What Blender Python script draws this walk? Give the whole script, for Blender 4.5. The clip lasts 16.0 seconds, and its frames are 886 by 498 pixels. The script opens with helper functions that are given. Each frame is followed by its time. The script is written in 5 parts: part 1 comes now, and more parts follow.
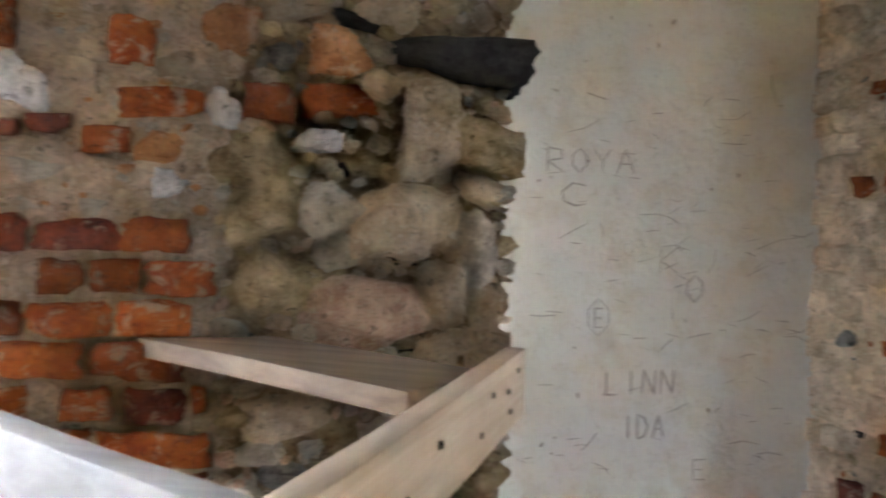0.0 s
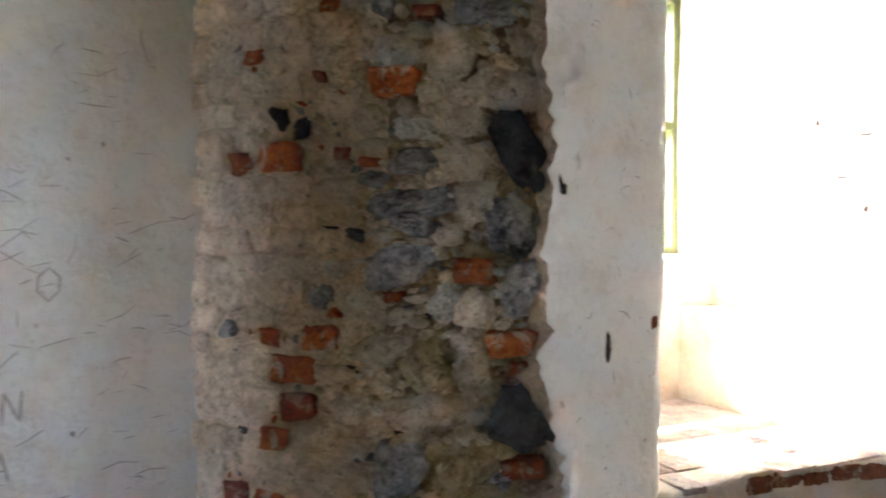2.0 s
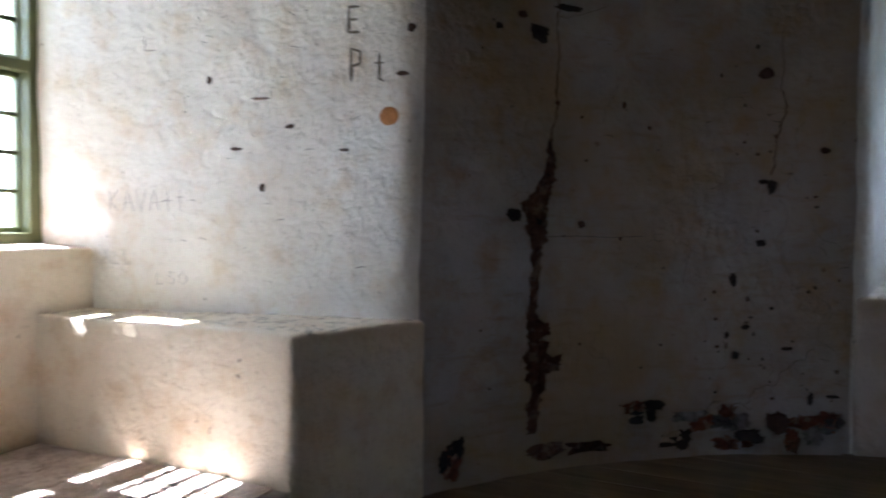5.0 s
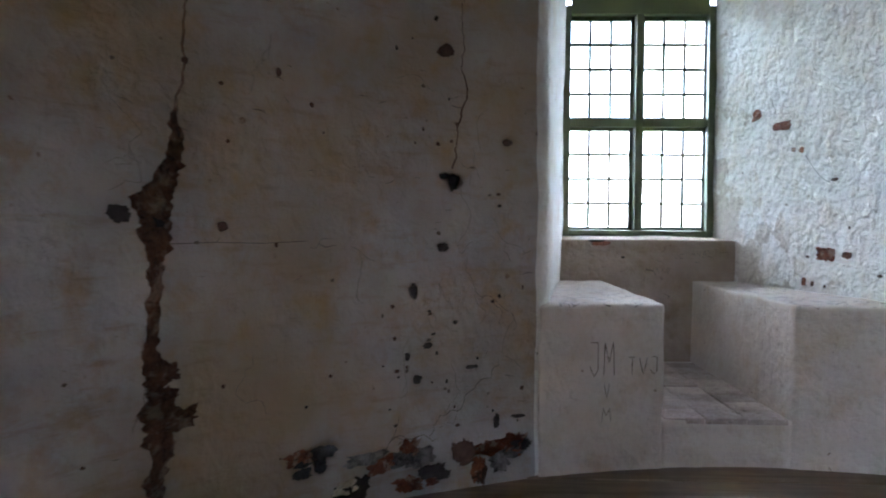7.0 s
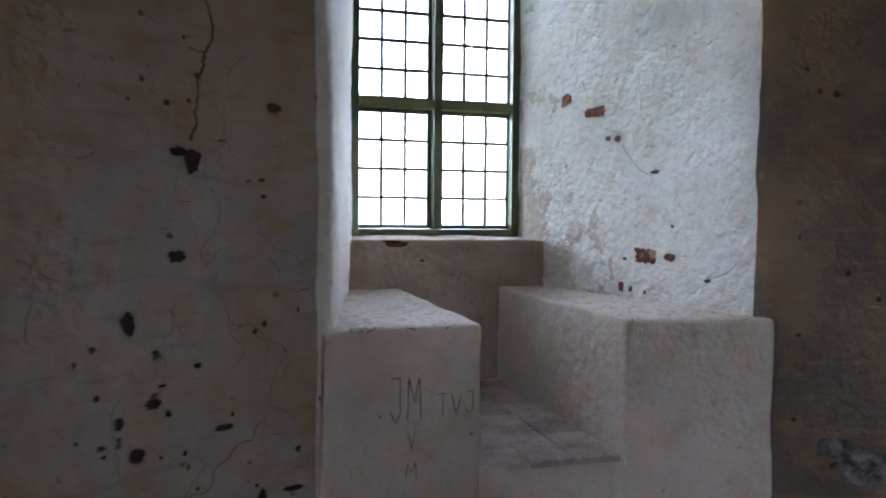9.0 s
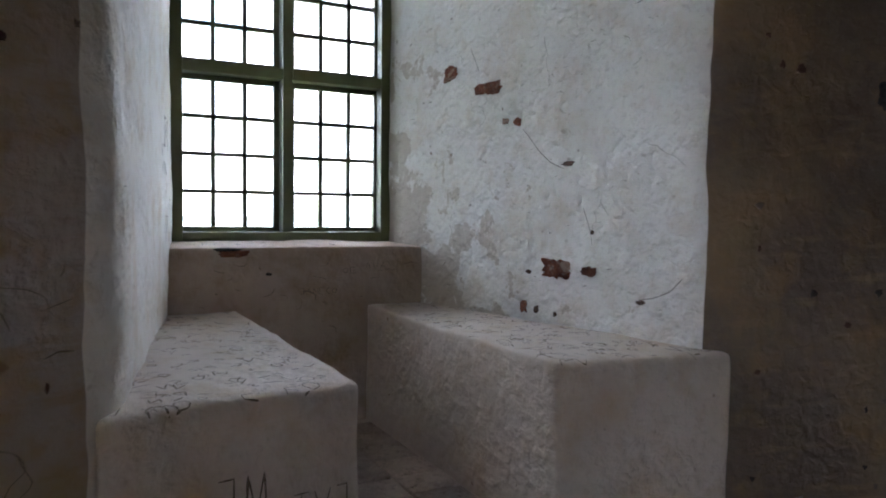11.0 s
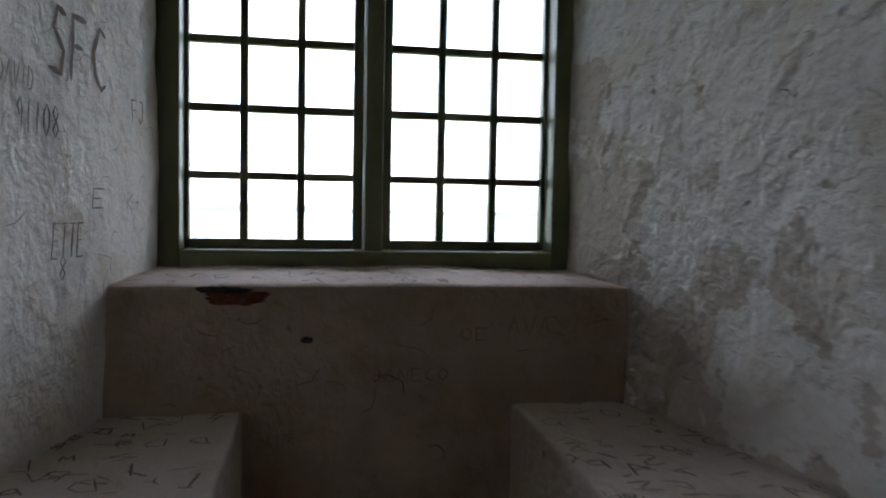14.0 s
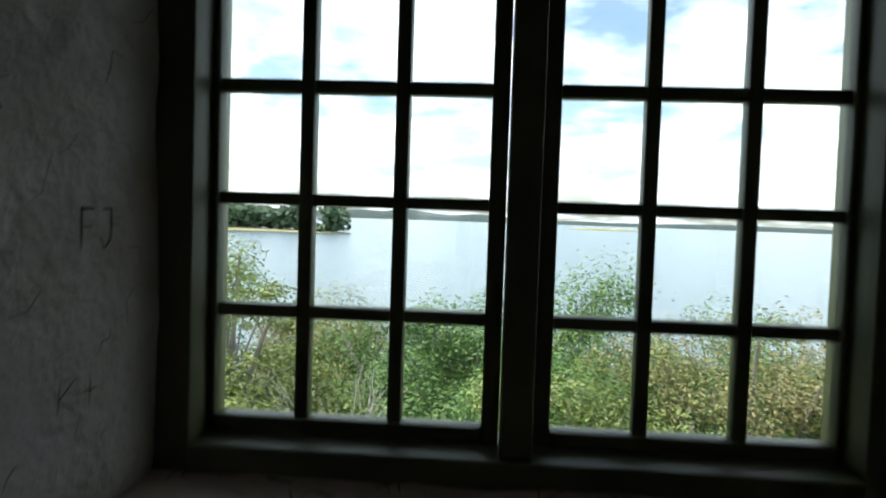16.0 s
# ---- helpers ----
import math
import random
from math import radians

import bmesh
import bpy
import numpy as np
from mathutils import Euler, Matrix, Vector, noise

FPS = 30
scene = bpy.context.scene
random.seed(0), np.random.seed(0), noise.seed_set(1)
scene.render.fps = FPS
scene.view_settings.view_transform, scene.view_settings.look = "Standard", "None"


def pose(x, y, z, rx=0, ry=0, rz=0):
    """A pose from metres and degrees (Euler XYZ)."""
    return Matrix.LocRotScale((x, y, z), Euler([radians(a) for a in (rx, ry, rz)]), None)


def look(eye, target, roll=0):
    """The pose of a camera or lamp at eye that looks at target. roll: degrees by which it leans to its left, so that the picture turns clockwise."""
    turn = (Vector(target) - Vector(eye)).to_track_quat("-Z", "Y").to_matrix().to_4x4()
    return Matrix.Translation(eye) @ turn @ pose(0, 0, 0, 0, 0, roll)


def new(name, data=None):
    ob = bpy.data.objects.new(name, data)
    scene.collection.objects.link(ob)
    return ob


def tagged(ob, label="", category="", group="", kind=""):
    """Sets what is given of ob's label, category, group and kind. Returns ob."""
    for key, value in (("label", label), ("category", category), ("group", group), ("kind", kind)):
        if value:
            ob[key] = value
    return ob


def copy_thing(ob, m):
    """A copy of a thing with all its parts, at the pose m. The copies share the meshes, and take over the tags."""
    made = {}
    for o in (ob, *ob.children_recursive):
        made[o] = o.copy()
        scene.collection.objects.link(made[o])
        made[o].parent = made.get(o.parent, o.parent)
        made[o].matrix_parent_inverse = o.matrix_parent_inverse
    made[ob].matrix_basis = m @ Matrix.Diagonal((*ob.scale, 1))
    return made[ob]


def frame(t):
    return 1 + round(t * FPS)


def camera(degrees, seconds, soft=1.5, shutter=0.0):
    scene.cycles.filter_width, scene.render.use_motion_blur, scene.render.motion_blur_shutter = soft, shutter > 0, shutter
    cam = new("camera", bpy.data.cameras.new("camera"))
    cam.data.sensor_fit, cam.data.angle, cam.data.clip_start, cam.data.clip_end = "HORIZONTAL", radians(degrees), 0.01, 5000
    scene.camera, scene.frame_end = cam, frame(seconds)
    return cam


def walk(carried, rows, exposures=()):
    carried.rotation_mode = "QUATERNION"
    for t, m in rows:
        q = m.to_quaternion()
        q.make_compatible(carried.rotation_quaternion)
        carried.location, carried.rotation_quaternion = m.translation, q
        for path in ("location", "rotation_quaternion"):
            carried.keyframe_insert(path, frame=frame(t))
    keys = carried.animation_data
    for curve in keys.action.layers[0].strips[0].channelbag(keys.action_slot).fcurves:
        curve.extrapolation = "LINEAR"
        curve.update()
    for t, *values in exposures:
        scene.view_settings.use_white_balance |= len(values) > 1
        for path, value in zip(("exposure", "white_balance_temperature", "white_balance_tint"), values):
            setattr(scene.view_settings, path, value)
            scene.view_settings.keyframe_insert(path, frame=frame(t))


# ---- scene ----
cam = camera(63.1, 16.0, soft=1.9, shutter=0.4)
METRES, EYE, TILT, LEAN, TURN = 7.6, 1.28, 0.0, 0.0, 18.3
ROWS = [
    (0.0, 0.0, 0.0, 0.0, 0.02, -1.16, -1.02),
    (0.5, 0.0084, 0.0105, -0.0013, -11.62, -1.03, -0.98),
    (1.0, 0.0181, 0.0246, -0.005, -24.0, -0.94, -0.78),
    (1.5, 0.0357, 0.0353, -0.0042, -32.92, -0.91, -0.49),
    (2.0, 0.0592, 0.0504, -0.0061, -41.82, -0.99, -0.27),
    (2.5, 0.0836, 0.0598, -0.0047, -47.15, -1.38, -0.36),
    (3.0, 0.1059, 0.0706, -0.005, -57.16, -1.73, -0.7),
    (3.5, 0.1294, 0.0688, -0.0042, -64.32, -1.75, -0.36),
    (4.0, 0.1556, 0.0675, -0.0044, -70.37, -1.8, -0.3),
    (4.5, 0.1806, 0.0703, -0.0042, -75.35, -1.89, -0.38),
    (5.0, 0.2109, 0.0733, -0.0054, -83.13, -2.01, -0.6),
    (7.5, 0.3503, 0.0297, -0.003, -110.58, -1.89, -0.34),
    (8.0, 0.3768, 0.0142, -0.0027, -114.04, -1.97, -0.36),
    (8.5, 0.407, 0.0032, -0.0046, -118.71, -2.0, -0.5),
    (9.0, 0.4346, -0.0157, -0.0023, -123.55, -2.02, -0.49),
    (9.5, 0.457, -0.0341, -0.0012, -127.24, -2.05, -0.46),
    (10.0, 0.4833, -0.0456, -0.0009, -133.03, -1.94, -0.67),
    (12.5, 0.6261, -0.1722, 0.0112, -136.1, -2.62, -0.57),
    (13.0, 0.656, -0.2058, 0.009, -129.05, -2.88, -0.71),
    (13.5, 0.6873, -0.2308, 0.0077, -124.56, -2.92, -0.98),
    (14.0, 0.7197, -0.2602, 0.0085, -118.2, -3.02, -1.08),
    (14.5, 0.75, -0.2799, 0.0107, -112.45, -2.96, -1.25),
    (15.0, 0.7773, -0.2894, 0.0122, -108.19, -3.01, -1.61),
    (15.5, 0.8038, -0.2992, 0.0205, -106.26, -2.85, -1.8),
    (16.0, 0.8325, -0.3139, 0.0432, -103.97, -2.60, -1.9),
]
EXPOSURES = [(0.0, 6.95, 6600, 11), (1.0, 7.5, 6250, 10), (1.5, 7.5, 6100, 10), (2.0, 7.05, 5900, 10), (2.5, 5.55, 5600, 11), (3.0, 5.15, 5400, 12), (3.5, 4.65, 5300, 11), (4.5, 4.3, 5350, 12), (5.2, 4.2, 5350, 13), (7.4, 5.55, 5500, 13), (8.5, 5.25, 5550, 16), (10.0, 4.8, 5700, 17), (12.5, 4.1, 6150, 17), (13.5, 3.65, 6100, 17), (14.5, 2.9, 6050, 15), (15.0, 2.4, 6100, 11), (15.5, 1.75, 6200, 7), (16.0, 1.0, 6200, 3)]
walk(cam, [(t, pose(0, 0, EYE, TILT, LEAN, TURN) @ pose(METRES * x, METRES * y, METRES * z, 90 + pitch, roll, yaw)) for t, x, y, z, yaw, pitch, roll in ROWS], EXPOSURES)

# ---- sky and sun ----
SUN_ELEVATION = radians(57)
world = bpy.data.worlds.new("sky")
scene.world = world
world.use_nodes = True


def build_sky():
    nt = world.node_tree
    nt.nodes.clear()
    out = nt.nodes.new("ShaderNodeOutputWorld")
    bg = nt.nodes.new("ShaderNodeBackground")
    sky = nt.nodes.new("ShaderNodeTexSky")
    sky.sky_type, sky.sun_disc = "NISHITA", False
    sky.sun_elevation, sky.sun_rotation = SUN_ELEVATION, 0.0
    sky.air_density, sky.dust_density = 1.0, 1.0
    co = nt.nodes.new("ShaderNodeTexCoord")
    sep = nt.nodes.new("ShaderNodeSeparateXYZ")
    nt.links.new(co.outputs["Generated"], sep.inputs[0])
    # project the direction onto a flat cloud deck
    add = nt.nodes.new("ShaderNodeMath")
    add.operation, add.inputs[1].default_value = "ADD", 0.14
    nt.links.new(sep.outputs["Z"], add.inputs[0])
    div = nt.nodes.new("ShaderNodeVectorMath")
    div.operation = "DIVIDE"
    comb = nt.nodes.new("ShaderNodeCombineXYZ")
    for k in range(3):
        nt.links.new(add.outputs[0], comb.inputs[k])
    nt.links.new(co.outputs["Generated"], div.inputs[0])
    nt.links.new(comb.outputs[0], div.inputs[1])
    n1 = nt.nodes.new("ShaderNodeTexNoise")
    n1.inputs["Scale"].default_value, n1.inputs["Detail"].default_value, n1.inputs["Roughness"].default_value = 1.6, 8.0, 0.56
    nt.links.new(div.outputs[0], n1.inputs["Vector"])
    ramp = nt.nodes.new("ShaderNodeValToRGB")
    ramp.color_ramp.elements[0].position, ramp.color_ramp.elements[1].position = 0.38, 0.58
    ramp.color_ramp.elements[0].color = (0.08, 0.08, 0.08, 1)
    nt.links.new(n1.outputs["Fac"], ramp.inputs[0])
    n2 = nt.nodes.new("ShaderNodeTexNoise")
    n2.inputs["Scale"].default_value, n2.inputs["Detail"].default_value = 3.1, 6.0
    nt.links.new(div.outputs[0], n2.inputs["Vector"])
    shade = nt.nodes.new("ShaderNodeValToRGB")
    shade.color_ramp.elements[0].position, shade.color_ramp.elements[1].position = 0.35, 0.62
    shade.color_ramp.elements[0].color, shade.color_ramp.elements[1].color = (7.2, 8.0, 9.4, 1), (13.0, 13.2, 13.3, 1)
    nt.links.new(n2.outputs["Fac"], shade.inputs[0])
    mix = nt.nodes.new("ShaderNodeMix")
    mix.data_type = "RGBA"
    nt.links.new(ramp.outputs["Color"], mix.inputs["Factor"])
    nt.links.new(sky.outputs[0], mix.inputs["A"])
    nt.links.new(shade.outputs["Color"], mix.inputs["B"])
    nt.links.new(mix.outputs["Result"], bg.inputs["Color"])
    bg.inputs["Strength"].default_value = 0.12
    nt.links.new(bg.outputs[0], out.inputs[0])


build_sky()
sun = new("sun", bpy.data.lights.new("sun", "SUN"))
sun.data.energy, sun.data.angle, sun.data.color = 5.0, radians(0.53), (1.0, 0.94, 0.84)
sun.matrix_world = look((0, 0, 0), (-0.02, -0.65, -1.0))

# ---- materials ----


def material(name):
    m = bpy.data.materials.new(name)
    m.use_nodes = True
    nt = m.node_tree
    return m, nt, nt.nodes["Principled BSDF"]


def noise_tex(nt, vec, scale, detail=6.0, rough=0.6, dist=0.0):
    n = nt.nodes.new("ShaderNodeTexNoise")
    n.inputs["Scale"].default_value, n.inputs["Detail"].default_value = scale, detail
    n.inputs["Roughness"].default_value, n.inputs["Distortion"].default_value = rough, dist
    nt.links.new(vec, n.inputs["Vector"])
    return n.outputs["Fac"]


def ramp_of(nt, fac, stops):
    r = nt.nodes.new("ShaderNodeValToRGB")
    e = r.color_ramp.elements
    while len(e) < len(stops):
        e.new(0.5)
    for el, (p, c) in zip(e, stops):
        el.position = p
        el.color = (*c, 1) if isinstance(c, tuple) else (c, c, c, 1)
    nt.links.new(fac, r.inputs[0])
    return r.outputs["Color"]


def mixed(nt, fac, a, b, mode="MIX"):
    n = nt.nodes.new("ShaderNodeMix")
    n.data_type, n.blend_type = "RGBA", mode
    for v, key in ((fac, "Factor"), (a, "A"), (b, "B")):
        if isinstance(v, (float, int)):
            n.inputs[key].default_value = v
        elif isinstance(v, tuple):
            n.inputs[key].default_value = (*v, 1)
        else:
            nt.links.new(v, n.inputs[key])
    return n.outputs["Result"]


def bumped(nt, bsdf, layers):
    last = None
    for fac, strength, dist in layers:
        b = nt.nodes.new("ShaderNodeBump")
        b.inputs["Strength"].default_value, b.inputs["Distance"].default_value = strength, dist
        nt.links.new(fac, b.inputs["Height"])
        if last:
            nt.links.new(last, b.inputs["Normal"])
        last = b.outputs["Normal"]
    nt.links.new(last, bsdf.inputs["Normal"])


def coords(nt, scale=(1, 1, 1)):
    c = nt.nodes.new("ShaderNodeTexCoord")
    m = nt.nodes.new("ShaderNodeMapping")
    m.inputs["Scale"].default_value = scale
    nt.links.new(c.outputs["Object"], m.inputs["Vector"])
    return m.outputs["Vector"]


def plaster(name, base, stain, amount=0.5, relief=1.0, warm=(0.50, 0.36, 0.20), ochre=0.0, flaked=0.0):
    """Old lime wash: clouded, stained, chipped and scratched."""
    m, nt, b = material(name)
    v = coords(nt)
    big = noise_tex(nt, v, 1.3, 8, 0.62)
    mid = noise_tex(nt, v, 6.0, 8, 0.65)
    fine = noise_tex(nt, v, 42.0, 6, 0.7)
    c = mixed(nt, ramp_of(nt, big, [(0.36, 0.0), (0.66, amount)]), base, stain)
    c = mixed(nt, ramp_of(nt, mid, [(0.50, 0.0), (0.72, amount * 0.9)]), c, warm)
    c = mixed(nt, ramp_of(nt, fine, [(0.30, 0.22), (0.46, 0.0)]), c, (0.30, 0.25, 0.20))
    flake = None
    if flaked:
        # areas where the white coat has come off the older, greyer plaster
        spl = nt.nodes.new("ShaderNodeSeparateXYZ")
        nt.links.new(v, spl.inputs[0])
        near = nt.nodes.new("ShaderNodeMath")
        near.operation, near.inputs[1].default_value, near.inputs[2].default_value = "MULTIPLY_ADD", 0.16, -1.145
        nt.links.new(spl.outputs["X"], near.inputs[0])
        low = nt.nodes.new("ShaderNodeMath")
        low.operation, low.inputs[1].default_value = "MULTIPLY_ADD", -0.14
        nt.links.new(spl.outputs["Z"], low.inputs[0])
        nt.links.new(near.outputs[0], low.inputs[2])
        lift = nt.nodes.new("ShaderNodeMath")
        lift.inputs[1].default_value = 0.19
        nt.links.new(low.outputs[0], lift.inputs[0])
        both = nt.nodes.new("ShaderNodeMath")
        nt.links.new(noise_tex(nt, v, 3.2, 9, 0.66, 0.3), both.inputs[0])
        nt.links.new(lift.outputs[0], both.inputs[1])
        flake = ramp_of(nt, both.outputs[0], [(0.535, 0.0), (0.555, 1.0)])
        c = mixed(nt, mixed(nt, 1.0, flake, (flaked, flaked, flaked), "MULTIPLY"), c, (0.47, 0.41, 0.34))
    if ochre:
        wash = nt.nodes.new("ShaderNodeMapping")
        wash.inputs["Location"].default_value = (3.7, 1.1, 0.4)
        nt.links.new(v, wash.inputs["Vector"])
        c = mixed(nt, ramp_of(nt, noise_tex(nt, wash.outputs["Vector"], 0.75, 6, 0.55), [(0.46, 0.0), (0.62, ochre)]), c, (0.38, 0.26, 0.13))
        streak = nt.nodes.new("ShaderNodeMapping")
        streak.inputs["Scale"].default_value = (1.5, 1.5, 9.0)
        nt.links.new(v, streak.inputs["Vector"])
        c = mixed(nt, ramp_of(nt, noise_tex(nt, streak.outputs["Vector"], 2.2, 7, 0.7), [(0.54, 0.0), (0.66, 0.45)]), c, (0.30, 0.21, 0.13))
    # scattered small pits and knocks
    vo = nt.nodes.new("ShaderNodeTexVoronoi")
    vo.inputs["Scale"].default_value = 11.0
    warp = nt.nodes.new("ShaderNodeVectorMath")
    warp.operation = "ADD"
    nz = nt.nodes.new("ShaderNodeTexNoise")
    nz.inputs["Scale"].default_value = 14.0
    nt.links.new(v, nz.inputs["Vector"])
    sc = nt.nodes.new("ShaderNodeVectorMath")
    sc.operation, sc.inputs[3].default_value = "SCALE", 0.09
    nt.links.new(nz.outputs["Color"], sc.inputs[0])
    nt.links.new(v, warp.inputs[0])
    nt.links.new(sc.outputs[0], warp.inputs[1])
    nt.links.new(warp.outputs[0], vo.inputs["Vector"])
    pits = ramp_of(nt, vo.outputs["Distance"], [(0.06, 1.0), (0.12, 0.0)])
    gate = ramp_of(nt, noise_tex(nt, v, 2.7, 4), [(0.52, 0.0), (0.62, 0.8)])
    pit = mixed(nt, 1.0, pits, gate, "MULTIPLY")
    c = mixed(nt, pit, c, (0.20, 0.13, 0.09))
    nt.links.new(c, b.inputs["Base Color"])
    b.inputs["Roughness"].default_value = 0.92
    b.inputs["Specular IOR Level"].default_value = 0.2
    layers = [(mid, 0.6, 0.030 * relief), (noise_tex(nt, v, 19, 4, 0.5, 0.4), 0.7, 0.014 * relief), (fine, 0.35, 0.004)]
    if flake:
        layers.append((flake, 0.5, -0.006))
    bumped(nt, b, layers)
    return m


# stained room face, its tone lowered to carry the shade away from the windows
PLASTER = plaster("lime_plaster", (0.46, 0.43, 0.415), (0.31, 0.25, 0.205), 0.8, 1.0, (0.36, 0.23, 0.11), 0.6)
# brown dirty plaster, darkened further in colour for the dim south side
PLASTER_SHADED = plaster("shaded_dirty_brown_plaster", (0.18, 0.14, 0.112), (0.105, 0.078, 0.056), 0.8, 1.0, (0.26, 0.17, 0.09), 0.5)
PLASTER_WHITE = plaster("fresh_lime_plaster", (0.76, 0.75, 0.72), (0.62, 0.58, 0.52), 0.35, 0.6)
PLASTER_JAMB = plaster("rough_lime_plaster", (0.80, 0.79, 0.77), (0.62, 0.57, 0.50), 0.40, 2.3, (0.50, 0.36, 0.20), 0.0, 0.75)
# niche sides: limewash made paler to carry the window light
PLASTER_SIDE = plaster("lit_limewashed_niche_side", (0.80, 0.78, 0.74), (0.64, 0.55, 0.43), 0.55, 1.1, (0.56, 0.40, 0.22))
PLASTER_SEAT = plaster("worn_seat_plaster", (0.67, 0.595, 0.525), (0.47, 0.385, 0.31), 0.6, 1.1)
# north niche plaster, with the warm bounced sunlight put into its colour
PLASTER_SUNLIT = plaster("sunlit_cream_plaster", (0.80, 0.725, 0.60), (0.63, 0.51, 0.36), 0.6, 1.1, (0.58, 0.40, 0.20))
# parapet under the east window, a darker brown than the seats
PLASTER_APRON = plaster("brown_apron_plaster", (0.47, 0.37, 0.295), (0.25, 0.185, 0.14), 0.7, 1.1, (0.26, 0.17, 0.09))

# worn pinkish sill top, paler to stand in for window light on it
PLASTER_SILL = plaster("lit_worn_pinkish_sill", (0.74, 0.62, 0.56), (0.55, 0.43, 0.37), 0.6, 1.0, (0.50, 0.33, 0.24))


def stone_mat(name, dark, light, scale=7.0, relief=1.0, vary=0.5, crumb=0.0, pitted=0.6, smear=0.0):
    m, nt, b = material(name)
    v = coords(nt)
    info = nt.nodes.new("ShaderNodeObjectInfo")
    n1, n2 = noise_tex(nt, v, scale, 9, 0.68), noise_tex(nt, v, scale * 7, 6, 0.7)
    c = ramp_of(nt, n1, [(0.36, dark), (0.60, light)])
    c = mixed(nt, ramp_of(nt, n2, [(0.32, 0.6), (0.44, 0.0)]), c, tuple(x * 0.35 for x in dark))
    layers = []
    if crumb:
        # lumps of grit and mortar, each of its own shade, with open seams
        bend = nt.nodes.new("ShaderNodeVectorMath")
        bend.operation, bend.inputs[3].default_value = "SCALE", 0.11
        wob = nt.nodes.new("ShaderNodeTexNoise")
        wob.inputs["Scale"].default_value, wob.inputs["Detail"].default_value = 16.0, 4.0
        nt.links.new(v, wob.inputs["Vector"])
        nt.links.new(wob.outputs["Color"], bend.inputs[0])
        at = nt.nodes.new("ShaderNodeVectorMath")
        nt.links.new(v, at.inputs[0])
        nt.links.new(bend.outputs[0], at.inputs[1])
        cell, seam = nt.nodes.new("ShaderNodeTexVoronoi"), nt.nodes.new("ShaderNodeTexVoronoi")
        seam.feature = "DISTANCE_TO_EDGE"
        for node in (cell, seam):
            node.inputs["Scale"].default_value = crumb
            nt.links.new(at.outputs[0], node.inputs["Vector"])
        rgb = nt.nodes.new("ShaderNodeSeparateColor")
        nt.links.new(cell.outputs["Color"], rgb.inputs[0])
        c = mixed(nt, ramp_of(nt, rgb.outputs[0], [(0.55, 0.0), (0.95, 0.55)]), c, (0.68, 0.55, 0.38))
        c = mixed(nt, ramp_of(nt, rgb.outputs[1], [(0.70, 0.0), (1.0, 0.4)]), c, (0.34, 0.20, 0.11))
        gap = ramp_of(nt, seam.outputs["Distance"], [(0.0, 0.35), (0.07, 0.0)])
        sparse = ramp_of(nt, noise_tex(nt, v, 7.0, 4), [(0.42, 0.0), (0.58, 1.0)])
        c = mixed(nt, mixed(nt, 1.0, gap, sparse, "MULTIPLY"), c, (0.10, 0.07, 0.045))
        layers.append((ramp_of(nt, seam.outputs["Distance"], [(0.0, 0.0), (0.25, 1.0)]), 0.9, 0.03))
    if smear:
        # lime mortar smeared over the face
        coat = ramp_of(nt, noise_tex(nt, v, 13.0, 7, 0.7, 0.5), [(0.53, 0.0), (0.60, smear)])
        c = mixed(nt, coat, c, (0.72, 0.58, 0.46))
    if pitted:
        # open pits and lost grains, the shade inside them put into the colour
        pit = ramp_of(nt, noise_tex(nt, v, 34.0, 5, 0.75, 0.8), [(0.34, pitted), (0.43, 0.0)])
        c = mixed(nt, pit, c, tuple(x * 0.22 for x in dark))
        hollow = ramp_of(nt, noise_tex(nt, v, 34.0, 5, 0.75, 0.8), [(0.30, 0.0), (0.45, 1.0)])
        layers.append((hollow, 0.9, 0.02))
        grain = ramp_of(nt, noise_tex(nt, v, 55.0, 4, 0.7), [(0.54, 0.0), (0.66, 0.45)])
        c = mixed(nt, grain, c, tuple(min(0.9, x * 1.35) for x in light))
    tint = ramp_of(nt, info.outputs["Random"], [(0.0, 1.0 - vary), (1.0, 1.0)])
    c = mixed(nt, 1.0, c, tint, "MULTIPLY")
    nt.links.new(c, b.inputs["Base Color"])
    b.inputs["Roughness"].default_value = 0.9
    b.inputs["Specular IOR Level"].default_value = 0.25
    bumped(nt, b, layers + [(n1, 0.9 * relief, 0.03), (n2, 0.7 * relief, 0.008)])
    return m


MORTAR = stone_mat("lime_mortar_rubble", (0.46, 0.345, 0.25), (0.86, 0.70, 0.58), 12.0, 2.6, 0.0, 40.0, 0.75)
# brown mortar behind the core stones, darkened to carry the crevice shade
CREVICE_MORTAR = stone_mat("shaded_crevice_mortar", (0.15, 0.10, 0.062), (0.46, 0.335, 0.225), 16.0, 2.4, 0.0, 44.0, 0.8)
MORTAR_DARK = stone_mat("sandy_mortar_rubble", (0.55, 0.40, 0.285), (0.88, 0.69, 0.53), 12.0, 2.0, 0.0, 34.0)
COURSED = stone_mat("beige_limestone", (0.54, 0.395, 0.28), (0.88, 0.69, 0.53), 10.0, 1.8, 0.32, 0.0, 0.75)
BRICK_WORN = stone_mat("worn_dark_brick", (0.13, 0.042, 0.026), (0.32, 0.115, 0.06), 22.0, 2.0, 0.3, 0.0, 0.7, 0.55)
CRUMBLE = stone_mat("crumbled_brown_core", (0.055, 0.027, 0.018), (0.20, 0.095, 0.055), 24.0, 2.2, 0.2, 0.0, 0.7, 0.25)
BRICK = stone_mat("red_brick", (0.30, 0.06, 0.02), (0.60, 0.17, 0.045), 9.0, 1.6, 0.6, 0.0, 0.7, 0.75)
